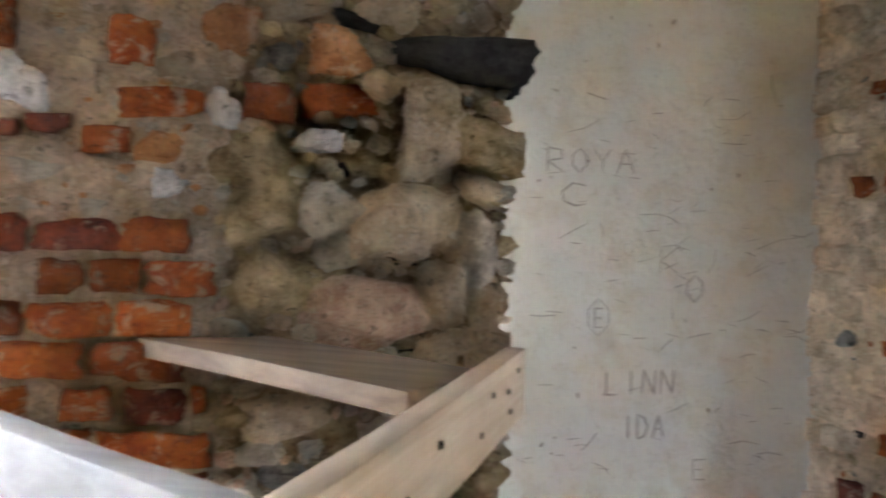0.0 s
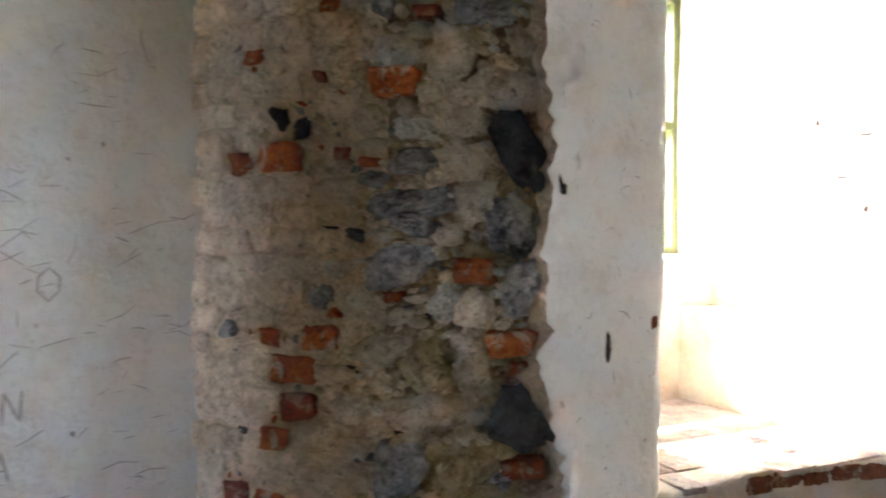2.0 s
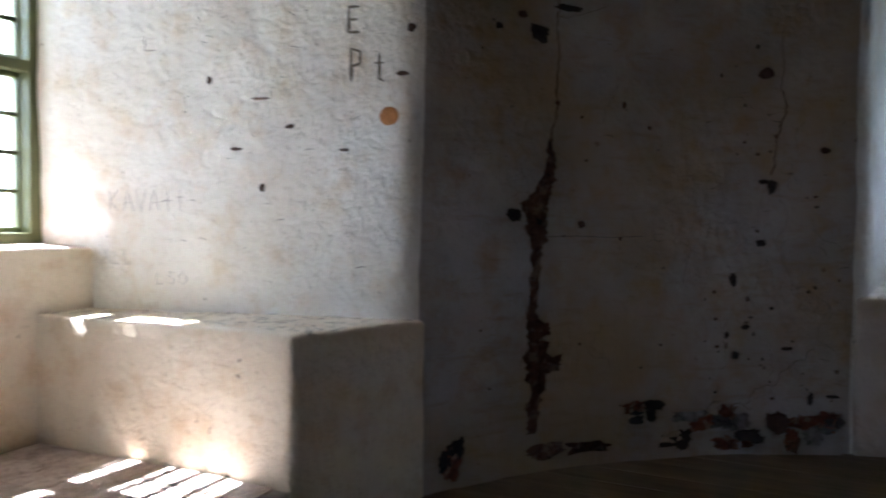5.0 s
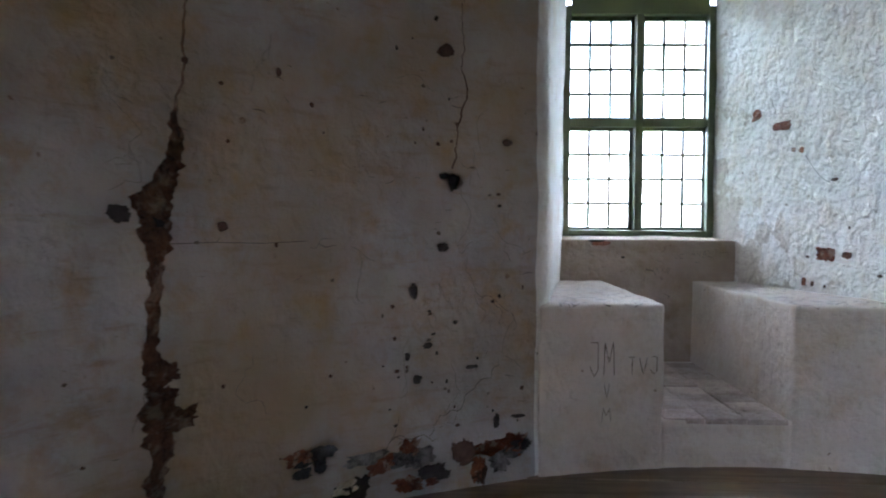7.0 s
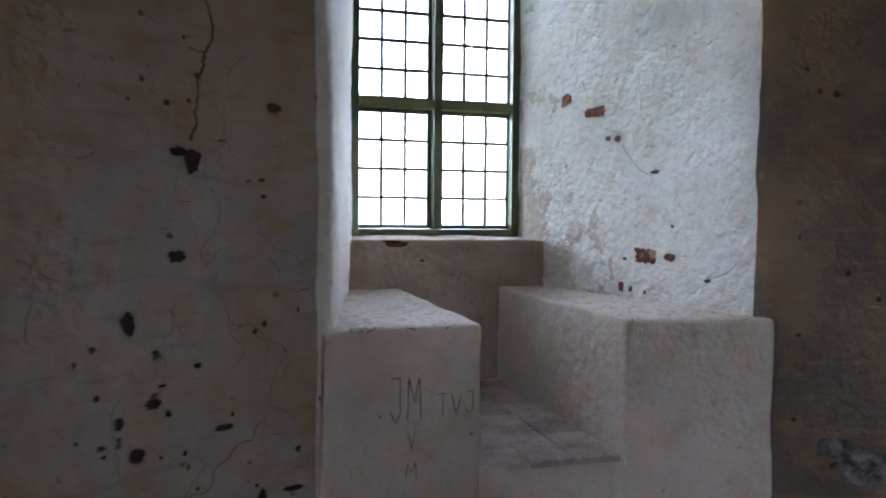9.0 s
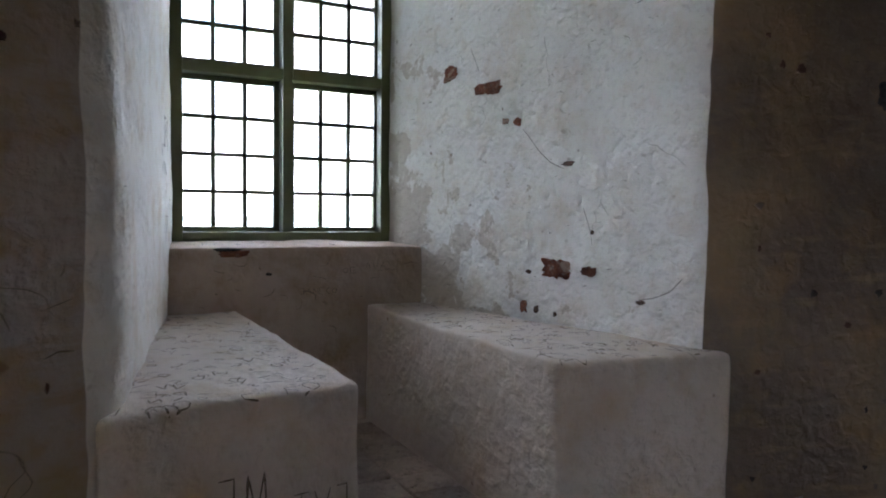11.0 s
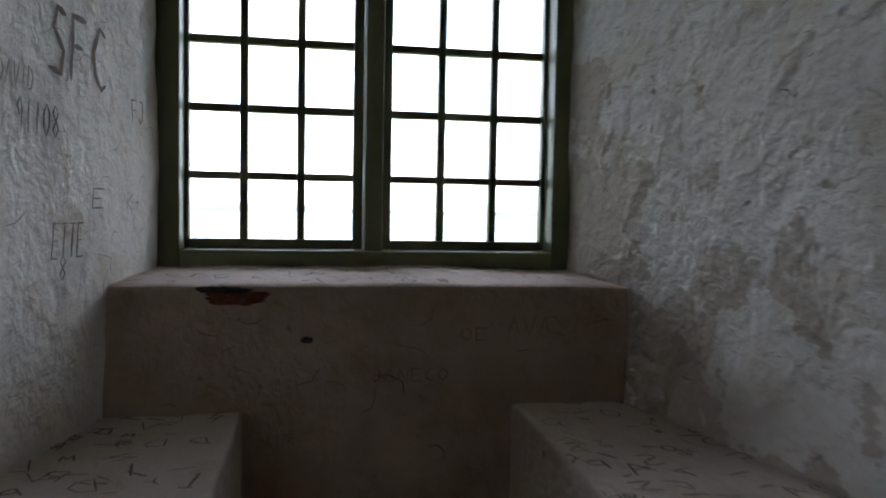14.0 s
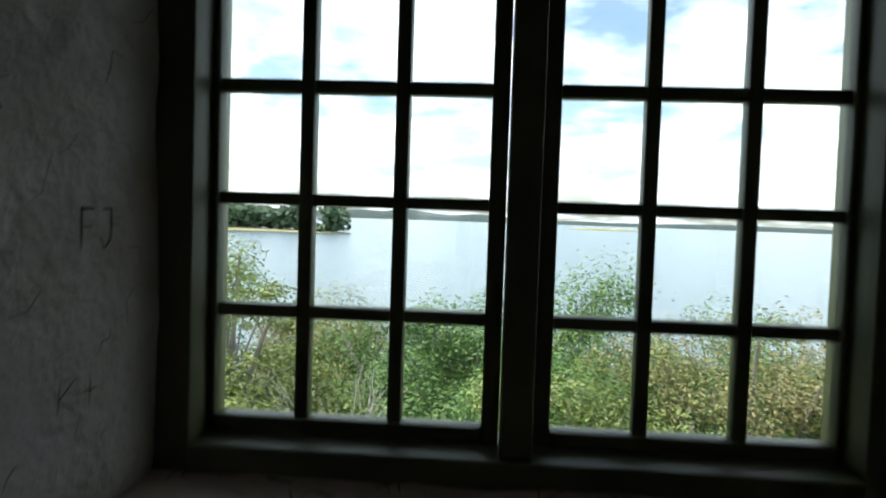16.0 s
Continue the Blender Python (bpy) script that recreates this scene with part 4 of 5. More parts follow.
PALE_R = [(0.439, 1.616, 0.155, 0.082), (0.689, 1.116, 0.150, 0.080), (0.507, 1.873, 0.170, 0.105), (0.141, 1.762, 0.215, 0.135), (0.314, 1.862, 0.138, 0.170), (0.283, 1.640, 0.138, 0.120), (0.268, 1.493, 0.148, 0.125), (0.247, 1.357, 0.128, 0.130), (0.340, 1.000, 0.10, 0.115), (0.24, 0.985, 0.12, 0.130), (0.567, 0.830, 0.20, 0.12), (0.402, 0.785, 0.155, 0.175), (0.257, 0.766, 0.138, 0.138), (0.733, 0.514, 0.25, 0.125), (0.720, 0.390, 0.25, 0.110), (0.403, 0.621, 0.27, 0.115), (0.273, 0.417, 0.215, 0.175), (0.675, 0.624, 0.165, 0.098), (0.15, 0.28, 0.2, 0.15), (0.55, 0.25, 0.2, 0.12), (0.36, 1.44, 0.09, 0.07), (0.33, 1.24, 0.10, 0.08)]
for i, (u, z, w, h) in enumerate(BRICKS_R + DARK_R):
    stone_piece("brick", S_RUBBLE, max(u, w / 2), z, w, h, BRICK if i < len(BRICKS_R) else BRICK_DARK if i % 2 else BRICK, 0.08, 0.022 if u > 0.6 else 0.045, 100 + i, True, 0.06 * math.sin(i * 3.1))
for i, (u, z, w, h) in enumerate(GREY_R):
    stone_piece("grey_stone", S_RUBBLE, max(u, w / 2), z, w, h, CHARRED if i > 10 else STONE_GREY, 0.12, 0.026 if u > 0.6 else 0.055, 130 + i, False, 0.25 * math.sin(i * 2.7))
# two long black flints by the broken plaster edge
stone_piece("black_flint", S_RUBBLE, 0.085, 1.545, 0.15, 0.32, CHARRED, 0.14, 0.060, 171, False, 0.42)
stone_piece("black_flint", S_RUBBLE, 0.10, 0.592, 0.19, 0.20, CHARRED, 0.14, 0.070, 172, False, 0.35)
for i, (u, z, w, h) in enumerate(PALE_R):
    stone_piece("rubble_stone", S_RUBBLE, max(u, w / 2), z, w, h, STONE_WHITE if i in (0, 1, 2, 8) else STONE_OCHRE if i in (11, 16, 18) else STONE_BUFF, 0.12, 0.030 if u > 0.6 else 0.050, 160 + i, False, 0.3 * math.sin(i * 1.3))


def rubble_fill(surf, u0, u1, z0, z1, taken, counts, mats, seed, low, proud):
    """Stones and mortar lumps between the larger pieces, the large sizes first; the smallest are one mesh for each material."""
    rnd = random.Random(seed)
    chips = {}
    for size, count in zip((0.11, 0.075, 0.05, 0.034, 0.024), counts):
        for k in range(count):
            u, z = rnd.uniform(u0, u1), rnd.uniform(z0, z1)
            w = size * rnd.uniform(0.85, 1.35)
            h = size * rnd.uniform(0.6, 1.0)
            m = rnd.choice(mats)
            if any(abs(u - a) < (w + b) * 0.45 and abs(z - c) < (h + d) * 0.45 for a, c, b, d in taken):
                continue
            taken.append((u, z, w, h))
            stone_piece("rubble_stone", surf, u, z, w, h, m, 0.06 + size * 0.5, rnd.uniform(low, proud), seed * 1000 + len(taken), False, rnd.uniform(-0.6, 0.6), 0.0, 3 if size > 0.04 else 2, chips if size < 0.06 else None)
    for m, verts, faces in chips.values():
        me = bpy.data.meshes.new("rubble_chips")
        me.from_pydata(verts, [], faces)
        me.materials.append(m)
        ob = new("rubble_chips", me)
        ob.parent = surf.wall
        tagged(ob, kind="stuff")


def rubble_courses(surf, u0, u1, z0, z1, taken, mats, seed):
    """Roughly squared flush blocks in wandering courses with thin open joints."""
    rnd = random.Random(seed)
    z = z0
    while z < z1:
        h = rnd.uniform(0.07, 0.125)
        u = u0 + rnd.uniform(0, 0.05)
        while u < u1:
            w = rnd.uniform(0.09, 0.24)
            zz = z + 0.02 * noise.noise((u * 4, z * 3, seed))
            if not any(abs(u + w / 2 - a) < (w + b) * 0.42 and abs(zz - c) < (h + d) * 0.42 for a, c, b, d in taken):
                taken.append((u + w / 2, zz, w, h))
                stone_piece("coursed_stone", surf, u + w / 2, zz, w * 0.96, h * rnd.uniform(0.90, 0.98), rnd.choice(mats), 0.07, rnd.uniform(0.012, 0.022), seed * 100 + len(taken), True, rnd.uniform(-0.05, 0.05), 0.0, 3)
            u += w
        z += h


TAKEN_L, TAKEN_R = LUMPS_L + BRICKS_L + BRICKS_L2 + DARK_L + ROUND_L + PALE_L + [(0.13, 1.80, 0.40, 0.16)], BRICKS_R + DARK_R + GREY_R + PALE_R + [(0.09, 1.545, 0.2, 0.3), (0.10, 0.59, 0.18, 0.2)]
CORE = [STONE_BUFF, STONE_BUFF, STONE_BUFF, STONE_OCHRE, STONE_OCHRE, STONE_WHITE, MORTAR, MORTAR, STONE_PINK, STONE_GREY]
rubble_fill(S_BRICK, -0.02, 0.80, 0.55, 2.1, TAKEN_L, (200, 500, 900, 1400, 1600), CORE, 3, 0.005, 0.045)
rubble_fill(S_BRICK, 0.75, 1.5, 1.3, 2.1, TAKEN_L, (20, 40, 90, 160, 200), [STONE_BUFF, STONE_WHITE, MORTAR, MORTAR, BRICK_PALE], 4, -0.004, 0.012)
rubble_courses(S_RUBBLE, 0.62, 1.33, 0.15, 2.3, TAKEN_R, [COURSED, COURSED, COURSED, COURSED, MORTAR_DARK], 8)
rubble_fill(S_RUBBLE, 0.07, 0.68, 0.15, 2.4, TAKEN_R, (200, 500, 900, 1400, 1600), [STONE_BUFF, STONE_BUFF, STONE_BUFF, STONE_BUFF, MORTAR_DARK, STONE_WHITE, STONE_GREY, STONE_OCHRE], 5, 0.005, 0.045)
rubble_fill(S_RUBBLE, 0.66, 1.30, 0.2, 2.3, TAKEN_R, (0, 20, 60, 160, 200), [MORTAR_DARK, STONE_BUFF, STONE_OCHRE, STONE_GREY, BRICK], 6, 0.0, 0.016)
# flat dark patches painted as the shade of open holes
for i, (u, z, w, h) in enumerate([(0.737, 1.271, 0.063, 0.042), (0.686, 0.760, 0.105, 0.045), (0.398, 0.979, 0.05, 0.055), (1.127, 0.502, 0.045, 0.03), (0.48, 0.545, 0.17, 0.018), (1.05, 1.03, 0.06, 0.02)]):
    patch("open_hole", S_RUBBLE, u, z, w, h, HOLE_SHADE, 0.004, 0, 0.6, i + 0.4, 0.2)
for i, (u, z, w, h) in enumerate([(0.33, 1.20, 0.25, 0.022), (0.40, 1.27, 0.06, 0.04), (0.745, 1.31, 0.05, 0.06), (0.46, 1.46, 0.04, 0.05), (0.30, 0.94, 0.16, 0.016)]):
    patch("open_hole", S_BRICK, u, z, w, h, HOLE_SHADE, 0.004, 0, 0.6, i + 0.7, 0.2)

# the crack between the niches, and bare brick along it
CRACK = [(49.78, 2.4, 0.005), (49.78, 2.002, 0.007), (49.8, 1.833, 0.008), (50.24, 1.717, 0.010), (50.74, 1.629, 0.028), (50.48, 1.519, 0.065), (51.08, 1.414, 0.095), (52.2, 1.33, 0.13), (52.3, 1.256, 0.13), (51.79, 1.174, 0.095), (51.98, 1.064, 0.055), (52.06, 0.954, 0.045), (52.29, 0.808, 0.05), (52.1, 0.733, 0.09), (51.72, 0.58, 0.11), (51.92, 0.376, 0.07), (52.0, 0.2, 0.06)]


def crack(points, mat, label, factor=1.0, jag=1.0, name="crack"):
    bm = bmesh.new()
    fine = []
    for (a0, z0, w0), (a1, z1, w1) in zip(points, points[1:]):
        n = max(1, round(abs(z1 - z0) / 0.012))
        fine += [(a0 + (a1 - a0) * i / n, z0 + (z1 - z0) * i / n, w0 + (w1 - w0) * i / n) for i in range(n)]
    last = None
    for a, z, w in fine:
        l_ = w * factor * (0.5 + jag * (0.3 * noise.noise((3.0, z * 13, 1.0)) + 0.3 * noise.noise((3.0, z * 51, 1.0))))
        r_ = w * factor * (0.5 + jag * (0.3 * noise.noise((9.0, z * 11, 5.0)) + 0.3 * noise.noise((9.0, z * 47, 5.0))))
        mid = jag * (0.016 * noise.noise((1.0, z * 6, 2.0)) + 0.014 * noise.noise((2.0, z * 22, 2.0)) + 0.007 * noise.noise((3.0, z * 60, 2.0)))
        row = [bm.verts.new(S_ROOM.lay(a, z, x, 0, lift)) for x, lift in ((mid - l_, 0.002), (mid, 0.0035), (mid + r_, 0.002))]
        if last:
            for i in range(2):
                bm.faces.new((last[i], last[i + 1], row[i + 1], row[i]))
        last = row
    return part(name, bm, mat, wall_between, label)


crack(CRACK, CRUMBLE, "brown crumbling crack", 1.0)
# dark strip for the shade in the depth of the crack
crack([(a, z, w * 0.45) for a, z, w in CRACK[3:12]], HOLE_SHADE, "dark open crack", 1.0, 1.4)
crack([(27.0, 2.3, 0.003), (27.01, 1.982, 0.005), (26.34, 1.886, 0.008), (27.13, 1.769, 0.010), (27.47, 1.63, 0.006), (27.81, 1.504, 0.010)], BROWN_MARK, "fine crack in the plaster")


def wander(surf, u, z, heading, length, seed, width=0.003, mat=None, owner=None):
    """A thin crack that wanders and forks."""
    rnd = random.Random(seed)
    bm_ = bmesh.new()
    starts = [(0.0, 0.0, heading, length)]
    while starts:
        x, y, a, left = starts.pop()
        pts = [(x, y)]
        while left > 0:
            step = rnd.uniform(0.012, 0.03)
            a += rnd.gauss(0, 0.55) + 0.22 * (heading - a)
            x, y = x + step * math.cos(a), y + step * math.sin(a)
            pts.append((x, y))
            left -= step
            if len(starts) < 3 and left > 0.06 and rnd.random() < 0.07:
                starts.append((x, y, a + rnd.choice((-0.9, 0.9)), left * 0.35))
        if len(pts) > 1:
            ribbon(bm_, surf, u, z, pts, width)
    part("hairline_crack", bm_, mat or SCRATCH, owner or surf.wall, "thin crack in the plaster")


DOWN = -math.pi / 2
for i, (u, z, head, ln, wd) in enumerate([(26.9, 1.45, DOWN, 0.45, 0.003), (26.3, 1.10, DOWN, 0.75, 0.0035), (28.6, 1.02, DOWN + 0.2, 0.35, 0.003), (25.9, 1.62, DOWN, 0.18, 0.003), (24.6, 1.80, DOWN - 0.3, 0.2, 0.003), (27.1, 1.55, 0.0, 0.16, 0.003), (37.0, 1.16, 0.05, 0.28, 0.004), (40.5, 1.16, 0.0, 0.12, 0.003), (29.8, 0.28, 0.4, 0.55, 0.006), (35.5, 0.22, 0.2, 0.4, 0.006), (27.8, 0.62, DOWN, 0.4, 0.003), (33.0, 1.9, 0.3, 0.2, 0.003), (45.0, 0.75, DOWN, 0.4, 0.003), (55.0, 1.7, DOWN, 0.5, 0.003), (50.0, 2.25, 0.4, 0.3, 0.004), (43.5, 2.0, DOWN, 0.3, 0.003), (52.6, 0.9, DOWN - 0.2, 0.4, 0.004), (31.8, 0.75, DOWN, 0.3, 0.003), (24.0, 1.3, DOWN, 0.3, 0.003)]):
    wander(S_ROOM, u, z, head, ln, 300 + i, wd * 0.75)
CHIPS = random.Random(44)
for i in range(60):
    u = CHIPS.choice((CHIPS.uniform(23, 34), CHIPS.uniform(18, 58)))
    z = CHIPS.choice((CHIPS.uniform(0.3, 0.9), CHIPS.uniform(0.3, 2.2)))
    patch("chip", S_ROOM, u, z, CHIPS.uniform(0.008, 0.025), CHIPS.uniform(0.008, 0.022), CHIPS.choice((BROWN_MARK, SCRATCH, HOLE_SHADE)), 0.003, 0, 0.9, i * 0.31, 0)
for i, (u, z, w, h) in enumerate([(51.42, 0.725, 0.124, 0.079), (51.41, 0.644, 0.101, 0.068), (50.62, 0.552, 0.16, 0.086), (51.47, 0.456, 0.086, 0.098), (52.3, 1.31, 0.083, 0.06), (51.9, 1.2, 0.07, 0.08), (50.41, 0.116, 0.2, 0.08), (46.0, 0.108, 0.25, 0.06)]):
    patch("bare_brick", S_ROOM, u, z, w, h, CRUMBLE, 0.003, 0.006, 0.8, i, 0.5, "bare crumbling brown brick")
SPOTS = [(47.33, 1.243, 0.042, 0.038), (42.94, 1.853, 0.023, 0.036), (47.27, 1.777, 0.021, 0.016), (40.25, 1.743, 0.019, 0.022), (22.65, 1.649, 0.052, 0.034), (43.23, 1.171, 0.018, 0.021), (46.84, 1.563, 0.017, 0.016), (49.79, 1.839, 0.029, 0.026), (28.52, 2.051, 0.083, 0.059), (53.46, 2.245, 0.049, 0.032)]
for i, (u, z, w, h) in enumerate(SPOTS):
    patch("spot", S_ROOM, u, z, w, h, BROWN_MARK, 0.003, 0, 0.4, i, 0, "brown spot")
HOLES = [(27.65, 1.454, 0.05, 0.075), (28.4, 1.48, 0.06, 0.025), (28.48, 1.152, 0.056, 0.038), (31.34, 0.954, 0.04, 0.069), (31.86, 0.661, 0.027, 0.037), (29.96, 0.703, 0.047, 0.028), (30.94, 0.551, 0.047, 0.04), (23.43, 0.315, 0.029, 0.072), (25.81, 0.586, 0.058, 0.022), (51.68, 2.169, 0.11, 0.09), (55.85, 2.173, 0.039, 0.031), (48.79, 2.308, 0.148, 0.033), (54.2, 1.286, 0.08, 0.06), (21.3, 0.33, 0.07, 0.02)]
# knocked holes as flat patches, their inner shade put into the colour
for i, (u, z, w, h) in enumerate(HOLES):
    patch("knocked_hole", S_ROOM, u, z, w, h, HOLE_SHADE, 0.003, 0, 0.55, i + 0.5, 0.2, "dark chipped hole")
for i, (u, z, w, h, m) in enumerate([(39.47, 0.26, 0.231, 0.127, CHARRED), (33.11, 0.225, 0.366, 0.15, STONE_GREY), (26.26, 0.132, 0.173, 0.229, BROWN_MARK), (21.63, 0.148, 0.304, 0.169, STONE_GREY), (60.25, 0.12, 0.2, 0.24, CHARRED), (36.5, 0.1, 0.3, 0.1, STONE_BUFF), (30.0, 0.09, 0.25, 0.1, STONE_BUFF), (16.2, 0.033, 0.16, 0.05, STONE_GREY)]):
    rnd = random.Random(i + 30)
    for k in range(5):
        patch("bare_stone", S_ROOM, u + rnd.uniform(-0.42, 0.42) * math.degrees(w / R), z + rnd.uniform(-0.3, 0.3) * h, w * rnd.uniform(0.25, 0.6), h * rnd.uniform(0.3, 0.7), rnd.choice((m, m, HOLE_SHADE, BRICK_WORN)), 0.003, 0.006, 0.8, i + k * 0.37, 0.5, "bare footing stone")
scribbles(S_ROOM, 16, 58, 0.4, 2.2, 90, SCRATCH, 5, 0.03, 0.004, 0.75)
ribbon_bm = bmesh.new()
ribbon(ribbon_bm, S_ROOM, 46.0, 1.18, [(-0.30, 0.0), (-0.1, 0.004), (0.1, -0.002), (0.30, 0.005)], 0.004)
part("scratch", ribbon_bm, SCRATCH, wall_between)

# the wall south of the niche: stains, chips and cracks
S_SOUTH = Surface(wall_south, ring=True)
for i in range(46):
    patch("chip", S_SOUTH, CHIPS.uniform(-42, -18), CHIPS.uniform(0.3, 2.2), CHIPS.uniform(0.01, 0.035), CHIPS.uniform(0.01, 0.03), CHIPS.choice((BROWN_MARK, HOLE_SHADE, SCRATCH)), 0.003, 0, 0.9, i * 0.37, 0)
for i, (u, z, head, ln) in enumerate([(-24, 1.9, DOWN, 0.6), (-27, 1.3, DOWN + 0.3, 0.5), (-22, 0.9, DOWN - 0.2, 0.5), (-30, 1.7, 0.2, 0.4), (-33, 1.1, DOWN, 0.6)]):
    wander(S_SOUTH, u, z, head, ln, 360 + i)
for i, (u, z, w, h) in enumerate([(-23.5, 0.22, 0.3, 0.16), (-28.0, 0.18, 0.35, 0.2), (-21.0, 0.30, 0.12, 0.09), (-26.0, 1.75, 0.05, 0.09)]):
    patch("bare_stone", S_SOUTH, u, z, w, h, CHARRED if i % 2 else STONE_GREY, 0.003, 0.006, 0.8, i + 0.2, 0.4, "bare footing stone")

# east niche: marks on the rough sides
for i, (u, z, w, h) in enumerate([(1.548, 2.032, 0.123, 0.072), (1.266, 1.924, 0.173, 0.063), (1.142, 1.755, 0.04, 0.028), (1.058, 1.746, 0.05, 0.036), (0.802, 1.102, 0.17, 0.08), (0.612, 1.101, 0.074, 0.039), (0.988, 0.925, 0.044, 0.059)]):
    patch("bare_brick", S_EAST_R, u, z, w, h, BRICK_WORN, 0.003, 0.004, 0.7, i + 3, 0.6, "bare red brick")
for i, (u, z, w, h) in enumerate([(0.906, 0.915, 0.032, 0.035), (0.963, 1.077, 0.036, 0.018), (0.744, 1.541, 0.071, 0.019), (0.599, 1.258, 0.022, 0.018), (0.359, 1.0, 0.05, 0.016), (0.795, 0.906, 0.021, 0.022)]):
    patch("knocked_hole", S_EAST_R, u, z, w, h, BROWN_MARK, 0.003, 0, 0.6, i, 0.2, "dark chip")
bm = bmesh.new()
for u, z, pts in ((0.96, 1.65, [(-0.06, 0.06), (0.0, 0.0), (0.05, -0.05), (0.12, -0.1), (0.2, -0.13)]), (0.626, 1.305, [(-0.02, 0.05), (0.0, 0.0), (0.02, -0.05)]), (0.302, 1.02, [(-0.06, -0.01), (0.0, 0.0), (0.07, 0.03), (0.12, 0.08)]), (1.36, 2.07, [(-0.03, 0.06), (0.03, -0.06)])):
    ribbon(bm, S_EAST_R, u, z, pts, 0.004)
part("hairline_crack", bm, SCRATCH, wall_south, "thin crack in the plaster")
for i, (u, z, head, ln) in enumerate([(1.3, 1.9, DOWN + 0.3, 0.3), (0.55, 1.4, DOWN, 0.3), (0.9, 2.1, DOWN + 0.4, 0.35), (1.5, 1.35, DOWN, 0.2), (0.35, 1.6, DOWN, 0.25)]):
    wander(S_EAST_R, u, z, head, ln * 0.7, 340 + i, 0.0016)
scribbles(S_EAST_R, 0.2, 1.9, 0.95, 2.3, 110, SCRATCH, 9, 0.018, 0.0035, 0.75)
for u, z, w, h, tx, wd in ((1.679, 1.665, 0.25, 0.135, "SFC", 0.019), (1.45, 1.575, 0.12, 0.045, "DAVID", 0.006), (1.515, 1.505, 0.14, 0.063, "91108", 0.008), (1.961, 1.575, 0.071, 0.056, "FJ", 0.007), (1.618, 1.27, 0.119, 0.07, "ETTE", 0.008), (1.60, 1.215, 0.03, 0.05, "8", 0.005), (1.921, 1.351, 0.085, 0.043, "K+", 0.004), (1.708, 1.358, 0.127, 0.042, "HE", 0.005)):
    writing(S_EAST_L, u, z, w, h, tx, SCRATCH, wd, 0.1)
scribbles(S_EAST_L, 1.3, 2.05, 0.95, 2.0, 110, PENCIL, 12, 0.03, 0.0035, 0.2)

# north niche: letters and spots
for u, z, w, h, tx, m, wd in ((0.4, 2.137, 0.07, 0.11, "E", SCRATCH, 0.018), (0.39, 1.938, 0.07, 0.145, "P", SCRATCH, 0.018), (0.28, 1.925, 0.075, 0.125, "t", SCRATCH, 0.018), (1.467, 1.336, 0.45, 0.11, "KAVA+t", PENCIL, 0.007), (1.438, 2.088, 0.1, 0.069, "L", SCRATCH, 0.006), (1.647, 1.06, 0.2, 0.07, "ALL", PENCIL, 0.005), (1.338, 0.963, 0.187, 0.06, "LSO", PENCIL, 0.005)):
    writing(S_NORTH_R, u, z, w, h, tx, m, wd)
patch("rust_spot", S_NORTH_R, 0.24, 1.709, 0.088, 0.084, OCHRE_MARK, 0.003, 0, 0.08, 1, 0, "round rust-brown spot")
for i, (u, z, w, h) in enumerate([(0.18, 1.895, 0.06, 0.02), (0.852, 1.395, 0.03, 0.04), (0.715, 1.673, 0.05, 0.02), (0.144, 2.093, 0.034, 0.04), (0.445, 1.563, 0.05, 0.014), (0.863, 1.803, 0.09, 0.014), (1.13, 1.899, 0.03, 0.04), (0.989, 1.576, 0.06, 0.016)]):
    patch("spot", S_NORTH_R, u, z, w, h, BROWN_MARK, 0.003, 0, 0.6, i, 0, "brown fleck")
scribbles(S_NORTH_R, 0.2, 1.4, 0.9, 2.2, 110, SCRATCH, 21, 0.022, 0.004, 0.9)

# stair wall and pier
for u, z, w, h, tx, wd in ((0.765, 0.665, 0.32, 0.105, "LINN", 0.013), (0.748, 0.474, 0.2, 0.105, "IDA", 0.013), (0.532, 1.066, 0.115, 0.116, "O", 0.010), (0.957, 0.943, 0.15, 0.16, "O", 0.006), (0.957, 0.94, 0.05, 0.08, "E", 0.010), (1.084, 1.456, 0.157, 0.094, "C", 0.009), (0.958, 1.598, 0.5, 0.1, "ROYAH", 0.008), (0.642, 1.19, 0.125, 0.12, "K", 0.006), (0.493, 0.286, 0.076, 0.086, "E", 0.008)):
    writing(S_STAIR, u, z, w, h, tx, PENCIL, wd)
scribbles(S_STAIR, 0.1, 1.3, 0.3, 1.9, 120, PENCIL, 31, 0.06, 0.005, 0.85)
patch("chip", S_PIER, 104.7, 0.825, 0.03, 0.12, HOLE_SHADE, 0.003, 0, 0.4, 2, 0, "dark gouge")
patch("chip", S_PIER, 99.8, 0.90, 0.05, 0.05, BRICK, 0.003, 0, 0.5, 4, 0, "chip of bare brick")
scribbles(S_PIER, 100, 108, 0.5, 2.2, 40, PENCIL, 37, 0.02, 0.006, 0.5)
# seat fronts and tops
seats = [o for o in scene.objects if o.name.startswith("window_seat")]
for ob in seats:
    xs = [v.co.x for v in ob.data.vertices]
    ob["east"] = 1 if max(xs) > 7 else 0
left_seat = [o for o in seats if o["east"] and sum(v.co.y for v in o.data.vertices) / len(o.data.vertices) > -0.32][0]
S_SEAT = Surface(left_seat, ring=True)
writing(S_SEAT, 13.35, 0.588, 0.15, 0.17, "JM", SCRATCH, 0.007)
writing(S_SEAT, 9.39, 0.55, 0.18, 0.09, "TVJ", SCRATCH, 0.006)
writing(S_SEAT, 12.91, 0.429, 0.04, 0.08, "V", SCRATCH, 0.005)
writing(S_SEAT, 12.89, 0.307, 0.06, 0.07, "M", SCRATCH, 0.005)


